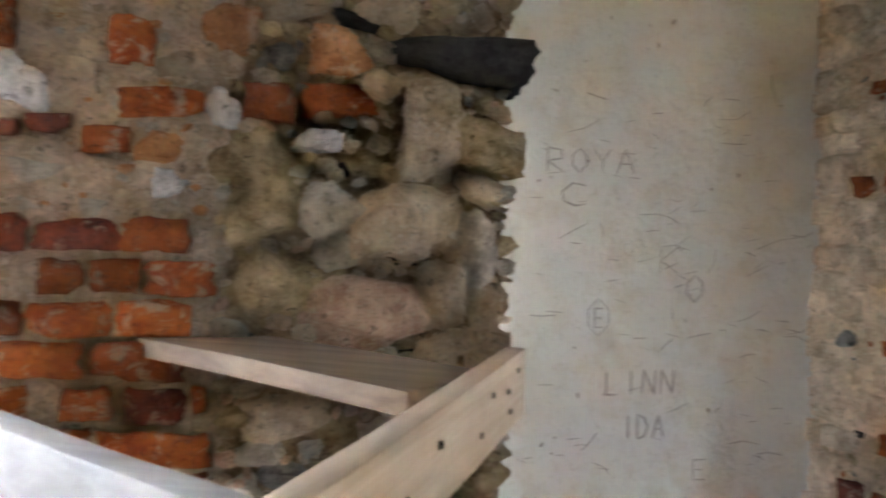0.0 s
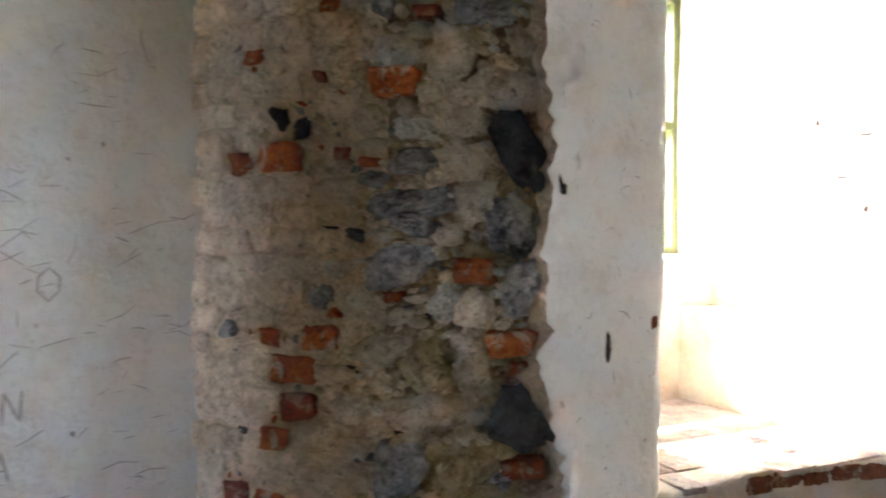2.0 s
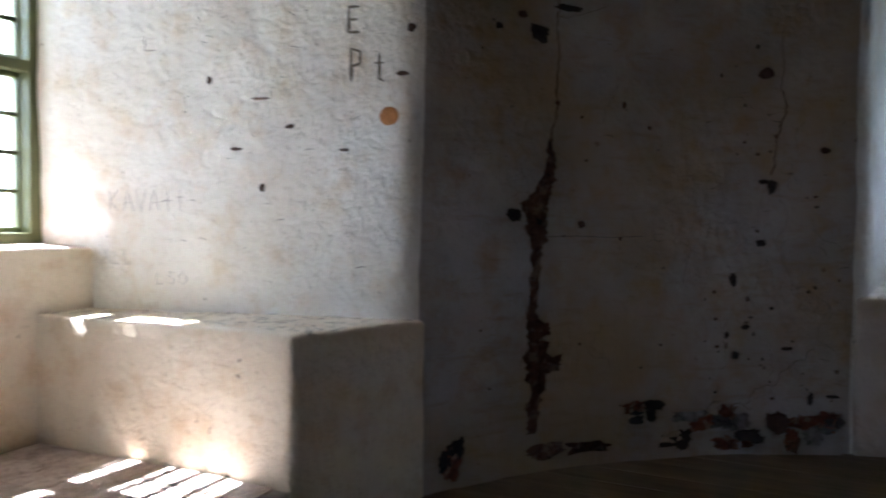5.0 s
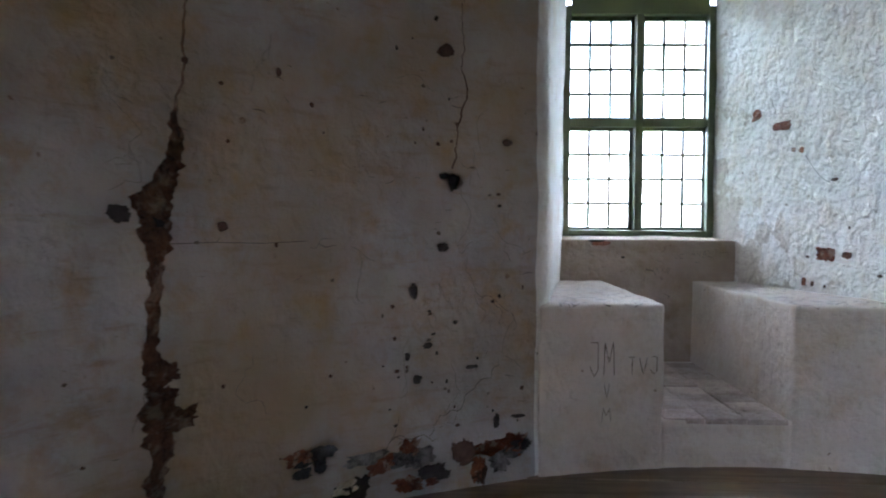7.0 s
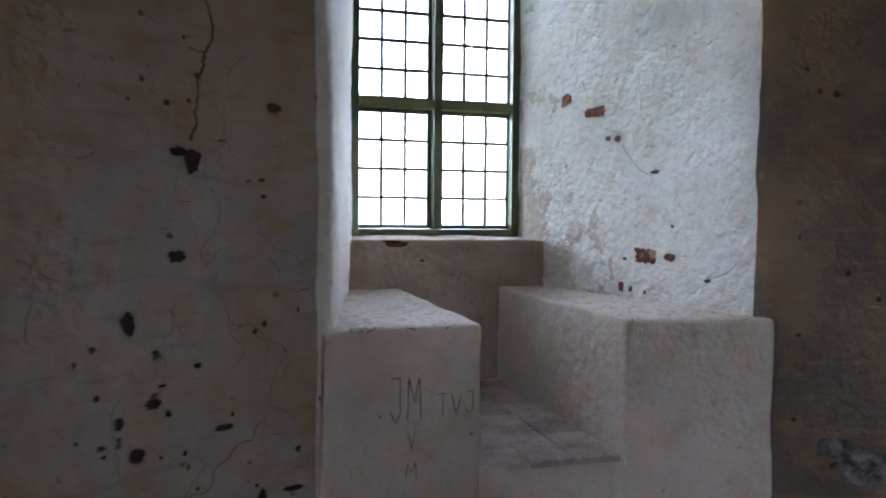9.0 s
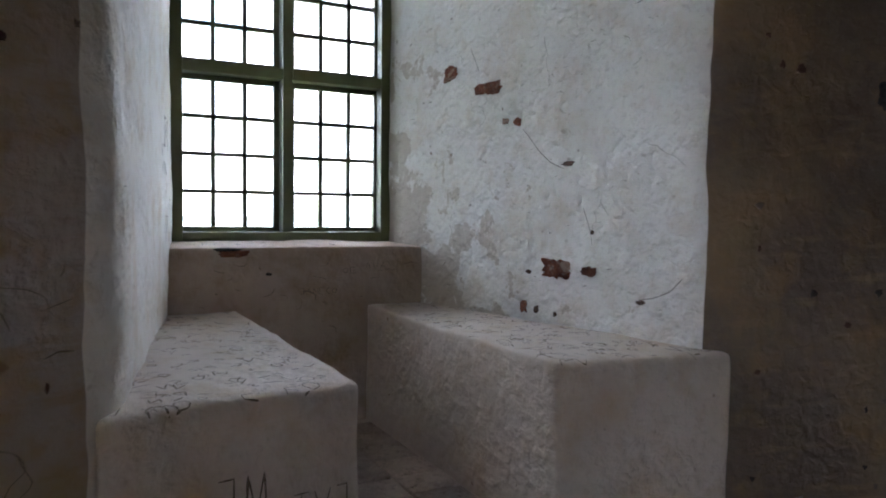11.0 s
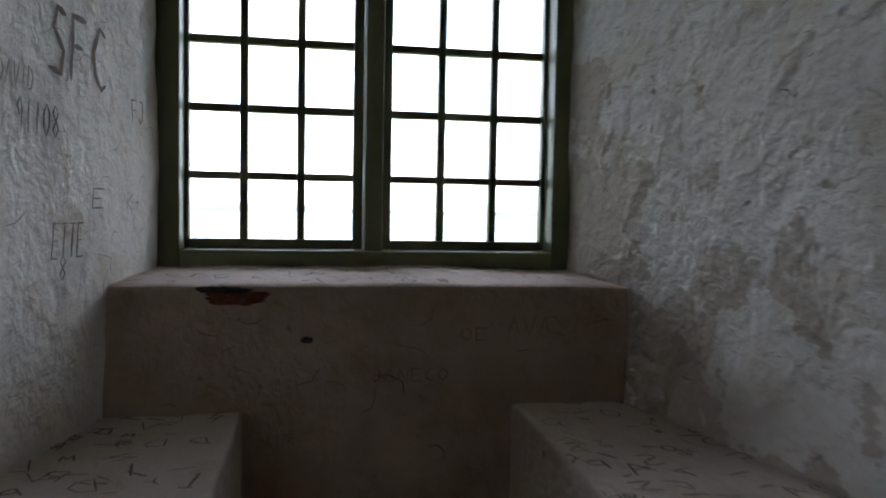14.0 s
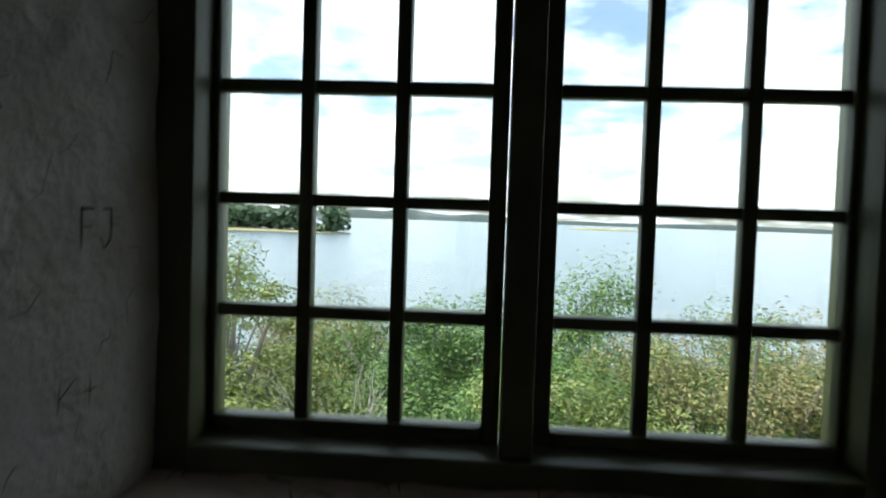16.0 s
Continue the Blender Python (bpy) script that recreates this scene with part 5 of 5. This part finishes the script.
CARVED = flat("old_knife_cut", (0.15, 0.115, 0.09))


def top_cuts(ob, count, seed, name="carving"):
    """Initials and notches cut into a seat or sill: short strokes in groups, seen from above."""
    rnd = random.Random(seed)
    tree = sheet_of(ob)
    lo = [min(v.co[k] for v in ob.data.vertices) for k in range(3)]
    hi = [max(v.co[k] for v in ob.data.vertices) for k in range(3)]
    bm = bmesh.new()

    def stroke(x0, y0, x1, y1, w):
        rows = []
        ln = math.hypot(x1 - x0, y1 - y0) or 1.0
        ox, oy = -(y1 - y0) / ln, (x1 - x0) / ln
        for k in range(4):
            f = k / 3
            ww = w * (0.35 + 0.65 * math.sin(math.pi * (0.1 + 0.8 * f)))
            pr = []
            for sg in (1, -1):
                h = tree.ray_cast(Vector((x0 + (x1 - x0) * f + ox * ww * sg, y0 + (y1 - y0) * f + oy * ww * sg, hi[2] + 0.2)), Vector((0, 0, -1)))[0]
                if h is None or h.z < hi[2] - 0.09:
                    return
                pr.append(h + Vector((0, 0, 0.002)))
            rows.append(pr)
        for r0, r1 in zip(rows, rows[1:]):
            bm.faces.new([bm.verts.new(q) for q in (r0[0], r0[1], r1[1], r1[0])])

    marks = [m for m in LETTERS.values()]
    for _ in range(count):
        x, y = rnd.uniform(lo[0] + 0.03, hi[0] - 0.05), rnd.uniform(lo[1] + 0.03, hi[1] - 0.03)
        a, size = rnd.gauss(1.57, 0.35), rnd.uniform(0.02, 0.055)
        c, s_ = math.cos(a), math.sin(a)
        w = rnd.uniform(0.0012, 0.0032)
        if rnd.random() < 0.35:
            # a bare notch
            stroke(x, y, x + c * size, y + s_ * size, w * 1.3)
            continue
        for line in rnd.choice(marks):
            for (xa, ya), (xb, yb) in zip(line, line[1:]):
                pts = [(x + size * (c * u + s_ * 1.2 * v), y + size * (s_ * u - c * 1.2 * v)) for u, v in ((xa, ya), (xb, yb))]
                stroke(*pts[0], *pts[1], w)
    return tagged(part(name, bm, CARVED, ob, "worn knife-cut initials"), kind="stuff")


for i, ob in enumerate(seats):
    top_cuts(ob, 330, 50 + i)
for i, ob in enumerate([o for o in scene.objects if o.name.startswith("window_sill")]):
    top_cuts(ob, 80, 70 + i)
sill_e = [o for o in scene.objects if o.name.startswith("window_sill") and max(v.co.x for v in o.data.vertices) > 7.5][0]
S_APRON = Surface(sill_e, EAST.xy(SILL_S, 0.63), EAST.xy(SILL_S, -0.63), (6.0, -0.3))
patch("broken_edge", S_APRON, 0.29, 1.132, 0.17, 0.036, BRICK_WORN, 0.004, 0.004, 0.5, 2, 0.3, "broken sill edge of bare brick")
patch("broken_edge", S_APRON, 0.25, 1.150, 0.13, 0.018, HOLE_SHADE, 0.010, 0, 0.5, 7, 0.3, "dark broken sill edge")
patch("chip", S_APRON, 0.45, 1.03, 0.03, 0.016, HOLE_SHADE, 0.003, 0, 0.5, 3, 0, "dark chip")
for u, z, w, h, tx in ((1.0, 1.06, 0.12, 0.045, "AVA"), (0.86, 1.04, 0.08, 0.03, "OE"), (0.70, 0.94, 0.2, 0.03, "JANECO")):
    writing(S_APRON, u, z, w, h, tx, SCRATCH, 0.0035)
scribbles(S_APRON, 0.1, 1.15, 0.75, 1.1, 40, SCRATCH, 61, 0.03, 0.003, 0.5)

north_step = [o for o in scene.objects if o.name.startswith("niche_step") and sum(v.co.x for v in o.data.vertices) / len(o.data.vertices) < 5][0]
S_STEP = Surface(north_step, ring=True)
for i, (u, w) in enumerate(((77.6, 0.15), (80.4, 0.16), (83.3, 0.15), (86.2, 0.17), (89.0, 0.14))):
    patch("bare_brick", S_STEP, u, 0.165 + 0.01 * (i % 2), w, 0.075, BRICK_WORN, 0.003, 0.008, 0.4, i + 5, 0.7, "bare broken brick edge")

# ---- brick paving of the niche floors ----
for n, lo, hi in ((EAST, -SEAT_IN + 0.005, SEAT_IN - 0.005), (NORTH, -SEAT_IN + 0.005, 0.86)):
    step = [o for o in scene.objects if o.name.startswith("niche_step") and (sum(v.co.x for v in o.data.vertices) / len(o.data.vertices) > 5) == (n is EAST)][0]
    top = sheet_of(step)
    rnd = random.Random(8)
    s, k = n.front(0) - 0.002, 0
    while s < SILL_S - 0.14:
        w = lo
        while w < hi:
            a, b = w, min(w + 0.2085, hi)
            if b - a > 0.05:
                cw = (a + b) / 2
                cs = s + 0.095
                if cs - 0.095 > n.front(cw) - 0.03:
                    h = top.ray_cast(n.p(cs, cw, 1.0), Vector((0, 0, -1)))[0]
                    z = h.z if h else STEP_Z + n.drop
                    bm = bmesh.new()
                    tl, tz = rnd.uniform(-0.006, 0.006), rnd.uniform(0, 0.003)
                    rbox(bm, (0.187, b - a - 0.004, 0.03), 0.003, 0.2, lambda p: Vector((*n.xy(cs + p.x, cw + p.y), z - 0.005 + tz + p.z + tl * p.y)))
                    part("floor_tile", bm, TILE, step)
            w += 0.2125
        s += 0.191
        k += 1

# ---- floor boards of the room ----
rnd = random.Random(4)
x = CX - R - 0.1
row = 0
while x < CX + R + 0.2:
    half_len = math.sqrt(max(0.05, (R + 0.25) ** 2 - (x + 0.1 - CX) ** 2))
    bm = bmesh.new()
    rbox(bm, (0.193, 2 * half_len, 0.03), 0.003, 1.5, lambda p: Vector((x + 0.098 + p.x, CY + p.y, -0.001 + p.z + 0.0)))
    ob = part("floor_board", bm, FLOOR_WOOD, floor)
    ob.location.z = rnd.uniform(-0.003, 0.003)
    x += 0.197

# ---- outside ----


def ground_height(x, y):
    d = math.hypot(x - CX, y - CY)
    return -6.0 - 3.6 * min(1.0, max(0.0, (d - 14) / 40)) + 0.5 * noise.noise((x * 0.08, y * 0.08, 0)) - max(0, d - 54) * 0.05


ground_mat, nt, b = material("dry_grass_ground")
v = coords(nt)
nt.links.new(ramp_of(nt, noise_tex(nt, v, 0.5, 8), [(0.35, (0.10, 0.12, 0.04)), (0.6, (0.34, 0.27, 0.15))]), b.inputs["Base Color"])
b.inputs["Roughness"].default_value = 0.95
bm = bmesh.new()
bmesh.ops.create_grid(bm, x_segments=90, y_segments=90, size=80, matrix=Matrix.Translation((CX, CY, 0)))
for vtx in bm.verts:
    vtx.co.z = ground_height(vtx.co.x, vtx.co.y)
tagged(mesh_object("ground", bm, ground_mat), "dry grassy slope below the tower", "ground", kind="structure")

water_mat, nt, b = material("lake_water")
v = coords(nt, (0.05, 0.16, 1))
b.inputs["Base Color"].default_value = (0.08, 0.11, 0.13, 1)
b.inputs["Roughness"].default_value = 0.25
bumped(nt, b, [(noise_tex(nt, v, 8.0, 6), 0.5, 0.4)])
bm = bmesh.new()
bmesh.ops.create_circle(bm, cap_ends=True, segments=64, radius=4500, matrix=Matrix.Translation((CX, CY, -9.3)))
tagged(mesh_object("water", bm, water_mat), "pale grey lake under a cloudy sky", "water", kind="structure")


def leaf_mat(name, dark, light):
    m, nt, b = material(name)
    g = nt.nodes.new("ShaderNodeNewGeometry")
    c = ramp_of(nt, g.outputs["Random Per Island"], [(0.0, dark), (1.0, light)])
    nt.links.new(c, b.inputs["Base Color"])
    b.inputs["Roughness"].default_value = 0.55
    tr = nt.nodes.new("ShaderNodeBsdfTranslucent")
    nt.links.new(c, tr.inputs["Color"])
    mx = nt.nodes.new("ShaderNodeMixShader")
    mx.inputs[0].default_value = 0.35
    nt.links.new(b.outputs[0], mx.inputs[1])
    nt.links.new(tr.outputs[0], mx.inputs[2])
    nt.links.new(mx.outputs[0], nt.nodes["Material Output"].inputs[0])
    return m


LEAVES = [leaf_mat("green_leaves", (0.02, 0.055, 0.014), (0.17, 0.28, 0.065)), leaf_mat("yellow_green_leaves", (0.05, 0.085, 0.02), (0.27, 0.31, 0.085)), leaf_mat("browning_leaves", (0.08, 0.085, 0.03), (0.32, 0.27, 0.11))]
BARK = wood("grey_bark", (0.16, 0.14, 0.12), (0.32, 0.29, 0.26), 2)
DEAD_BARK = wood("bleached_dead_wood", (0.40, 0.37, 0.34), (0.58, 0.55, 0.52), 2)
FAR_LEAVES = leaf_mat("far_woods", (0.035, 0.075, 0.035), (0.09, 0.14, 0.07))


def limb(bm, a, b, r0, r1, sides=6):
    a, b = Vector(a), Vector(b)
    q = (b - a).to_track_quat("Z", "Y").to_matrix()
    rows = []
    for t in (0, 0.5, 1):
        c = a.lerp(b, t) + (nvec(a.lerp(b, t), 1.7) * 0.06 * (b - a).length if 0 < t < 1 else Vector())
        r = r0 + (r1 - r0) * t
        rows.append([bm.verts.new(c + q @ Vector((r * math.cos(k * 2 * math.pi / sides), r * math.sin(k * 2 * math.pi / sides), 0))) for k in range(sides)])
    for ra, rb in zip(rows, rows[1:]):
        for k in range(sides):
            bm.faces.new((ra[k], ra[(k + 1) % sides], rb[(k + 1) % sides], rb[k]))


def tree_meshes(seed, height, spread, leaves, leaf):
    rnd = random.Random(seed)
    wood_bm = bmesh.new()
    limb(wood_bm, (0, 0, -0.4), (0.1, 0.05, height * 0.5), 0.11, 0.07)
    clumps = []
    for k in range(13):
        a, t = k * 2.4 + rnd.uniform(-0.4, 0.4), rnd.uniform(0.12, 0.5)
        p0 = Vector((0.1 * t, 0.05 * t, height * t))
        rr, up = spread * rnd.uniform(0.35, 1.0), height * rnd.uniform(0.45, 1.0)
        p1 = Vector((rr * math.cos(a), rr * math.sin(a), up))
        limb(wood_bm, p0, p1, 0.05, 0.012, 5)
        clumps.append((p1, spread * rnd.uniform(0.26, 0.40)))
        for _ in range(6):
            p2 = p0.lerp(p1, rnd.uniform(0.5, 0.9)) + Vector((rnd.gauss(0, 1), rnd.gauss(0, 1), rnd.gauss(0.2, 0.7))) * spread * 0.3
            limb(wood_bm, p0.lerp(p1, 0.5), p2, 0.02, 0.006, 4)
            clumps.append((p2, spread * rnd.uniform(0.14, 0.30)))
    verts, faces = [], []
    for _ in range(leaves):
        c, r = rnd.choice(clumps)
        d = Vector((rnd.gauss(0, 1), rnd.gauss(0, 1), rnd.gauss(0, 0.8))).normalized()
        p = c + d * r * (rnd.uniform(0.6, 1.1) if rnd.random() < 0.96 else rnd.uniform(1.1, 1.5))
        n = (d + Vector((rnd.gauss(0, 0.5), rnd.gauss(0, 0.5), 0.5))).normalized()
        u = n.orthogonal().normalized()
        w = n.cross(u)
        ang = rnd.uniform(0, 6.28)
        u, w = u * math.cos(ang) + w * math.sin(ang), w * math.cos(ang) - u * math.sin(ang)
        s_ = leaf * rnd.uniform(0.6, 1.4)
        i = len(verts)
        verts += [p - u * s_, p + w * s_ * 0.45 + n * s_ * 0.1, p + u * s_, p - w * s_ * 0.45 + n * s_ * 0.1]
        faces.append((i, i + 1, i + 2, i + 3))
    me = bpy.data.meshes.new("crown")
    me.from_pydata([tuple(q) for q in verts], [], faces)
    return wood_bm, me


def make_tree(seed, height, spread, leaves, leaf, mat, label):
    wood_bm, crown = tree_meshes(seed, height, spread, leaves, leaf)
    t = group_empty("tree", label, "tree", "shrubs below the tower")
    part("trunk", wood_bm, BARK, t)
    crown.materials.append(mat)
    c = new("crown", crown)
    c.parent = t
    tagged(c, kind="stuff")
    return t


KINDS = [make_tree(1, 3.6, 1.25, 58000, 0.021, LEAVES[0], "leafy dark green deciduous shrub on the slope"), make_tree(2, 3.2, 1.2, 58000, 0.020, LEAVES[1], "yellow-green leafy deciduous shrub on the slope"), make_tree(3, 3.4, 1.1, 54000, 0.019, LEAVES[2], "browning deciduous shrub on the slope"), make_tree(4, 4.4, 0.9, 30000, 0.022, LEAVES[1], "loose light green sapling on the slope")]


CROWN_TOP = {}


def plant(kind, ahead, side, top, turn, size=1.0):
    """A tree placed by its distance east of the tower, its shift and the height of its top."""
    x, y = 8.2 + ahead, -0.3 + side
    z = ground_height(x, y)
    crown = [c for c in KINDS[kind].children if c.name.startswith("crown")][0]
    tall = CROWN_TOP.setdefault(kind, sorted(v.co.z for v in crown.data.vertices)[-len(crown.data.vertices) // 250])
    k = max(0.5, (top - z) / tall) * size
    return pose(x, y, top - tall * k, 0, 0, turn) @ Matrix.Diagonal((k * 1.3, k * 1.3, k, 1))


PLANTS = [(3, 12.6, 5.3, 0.85, 20), (1, 9.8, 4.5, -1.2, 80), (2, 20.4, 5.4, -0.9, 10), (0, 13.0, 1.5, -0.55, 130), (0, 16.4, -0.4, 0.3, 10), (1, 10.4, -0.9, -0.75, 60), (0, 12.4, -3.1, -0.85, 200), (0, 9.6, -2.4, -1.5, 260), (2, 12.6, -4.9, -0.2, 300), (0, 11.2, -4.0, -1.2, 30), (0, 16.0, -4.2, -1.3, 100), (1, 9.6, 3.5, -2.3, 330), (0, 13.4, 8.1, 0.3, 50), (2, 13.0, -7.8, -0.4, 170), (0, 15.0, -6.0, -0.6, 75), (1, 13.6, -2.2, -0.9, 145), (0, 12.0, 0.3, -1.0, 290), (2, 17.4, 3.4, -1.5, 190), (1, 13.4, -6.4, -1.0, 115)]
first = set()
for kind, ahead, side, top, turn in PLANTS:
    m = plant(kind, ahead, side, top, turn)
    if kind in first:
        ob = copy_thing(KINDS[kind], m)
        ob.scale = m.to_scale()
    else:
        KINDS[kind].matrix_basis = m
        first.add(kind)

dead = group_empty("dead_shrub", "bare bleached dead shrub with fine twigs", "shrub", at=(18.6, 2.3, ground_height(18.6, 2.3)))
bm = bmesh.new()
rnd = random.Random(77)


def twig(p, d, ln, r, depth):
    q = p + d * ln
    limb(bm, p, q, r, r * 0.6, 4)
    if depth:
        for _ in range(3):
            e = (d + Vector((rnd.gauss(0, 0.45), rnd.gauss(0, 0.45), rnd.gauss(0.1, 0.25)))).normalized()
            twig(p.lerp(q, rnd.uniform(0.5, 1.0)), e, ln * rnd.uniform(0.55, 0.8), r * 0.6, depth - 1)


for k in range(5):
    twig(Vector((0.1 * k - 0.2, 0.05 * k, -0.2)), Vector((rnd.gauss(0, 0.3), rnd.gauss(0, 0.3), 1)).normalized(), 2.2, 0.035, 4)
rise = (-0.5 - ground_height(18.6, 2.3)) / max(v.co.z for v in bm.verts)
bmesh.ops.scale(bm, vec=(0.8, 0.8, rise), verts=bm.verts[:])
part("branches", bm, DEAD_BARK, dead)


def leaf_belt(name, label, path, height, count, size, seed, base):
    """A distant wood: uneven clumps of foliage along a line, one mesh."""
    rnd = random.Random(seed)
    verts, faces = [], []
    for _ in range(count):
        t = rnd.random()
        x, y, hgt = path(t, rnd)
        z = base + hgt * height * rnd.uniform(0.05, 1.0) ** 0.7
        n = Vector((-0.5 + rnd.gauss(0, 0.5), rnd.gauss(0, 0.5), 0.6 + rnd.gauss(0, 0.4))).normalized()
        u = n.orthogonal().normalized()
        w = n.cross(u)
        s_ = size * rnd.uniform(0.5, 1.4)
        i = len(verts)
        p = Vector((x, y, z))
        verts += [tuple(p + u * s_), tuple(p + w * s_ + n * s_ * 0.3), tuple(p - u * s_), tuple(p - w * s_ + n * s_ * 0.3)]
        faces.append((i, i + 1, i + 2, i + 3))
    me = bpy.data.meshes.new(name)
    me.from_pydata(verts, [], faces)
    me.materials.append(FAR_LEAVES)
    return tagged(new(name, me), label, "woods", kind="stuff")


def island_path(t, rnd):
    y = 84 + t * 150
    h = 0.55 + 0.45 * noise.noise((y * 0.07, 2.0, 0))
    if 94 < y < 104:
        h *= 0.25
    if y < 88:
        h *= 0.9
    return 400 + rnd.uniform(-15, 15), y + rnd.uniform(-2, 2), h


leaf_belt("island_woods", "low wooded island in the lake", island_path, 22.0, 9000, 1.5, 5, -9.0)
bm = bmesh.new()
bmesh.ops.create_icosphere(bm, subdivisions=3, radius=1.0, matrix=Matrix.Translation((395, 160, -9.3)) @ Matrix.Diagonal((26, 82, 1.3, 1)))
tagged(mesh_object("island", bm, ground_mat), "low reedy island shore", "island", kind="structure")
bm = bmesh.new()
bmesh.ops.create_icosphere(bm, subdivisions=3, radius=1.0, matrix=Matrix.Translation((900, -130, -9.3)) @ Matrix.Diagonal((20, 45, 2.5, 1)))
tagged(mesh_object("skerry", bm, ground_mat), "small bare skerry in the lake", "island", kind="structure")

# the far shore: wooded hills round the lake
far_mat, nt, b = material("hazy_wooded_hills")
v = coords(nt)
c = ramp_of(nt, noise_tex(nt, v, 0.02, 8, 0.7), [(0.40, (0.012, 0.026, 0.022)), (0.58, (0.024, 0.038, 0.036)), (0.74, (0.09, 0.09, 0.08))])
nt.links.new(c, b.inputs["Base Color"])
b.inputs["Roughness"].default_value = 1.0
bm = bmesh.new()
last = None
for i in range(241):
    a = math.radians(-75 + 210 * i / 240)
    prof = 0.5 + 0.5 * noise.noise((a * 5, 3.0, 0)) + 0.3 * noise.noise((a * 21, 1.0, 0)) + 0.12 * noise.noise((a * 90, 1.0, 0))
    grow = 0.35 + 0.65 * min(1.0, max(0.0, math.degrees(a) + 8) / 20)
    row = []
    for r_, h in ((1750, -9.6), (1800, 11 * prof * grow - 6), (1950, 30 * prof * grow - 8), (2300, 46 * prof * grow - 8)):
        row.append(bm.verts.new((r_ * math.cos(a), r_ * math.sin(a), h)))
    if last:
        for k in range(3):
            bm.faces.new((last[k], row[k], row[k + 1], last[k + 1]))
    last = row
tagged(mesh_object("backdrop", bm, far_mat), "hazy wooded far shore with scattered houses", "hills", kind="structure")
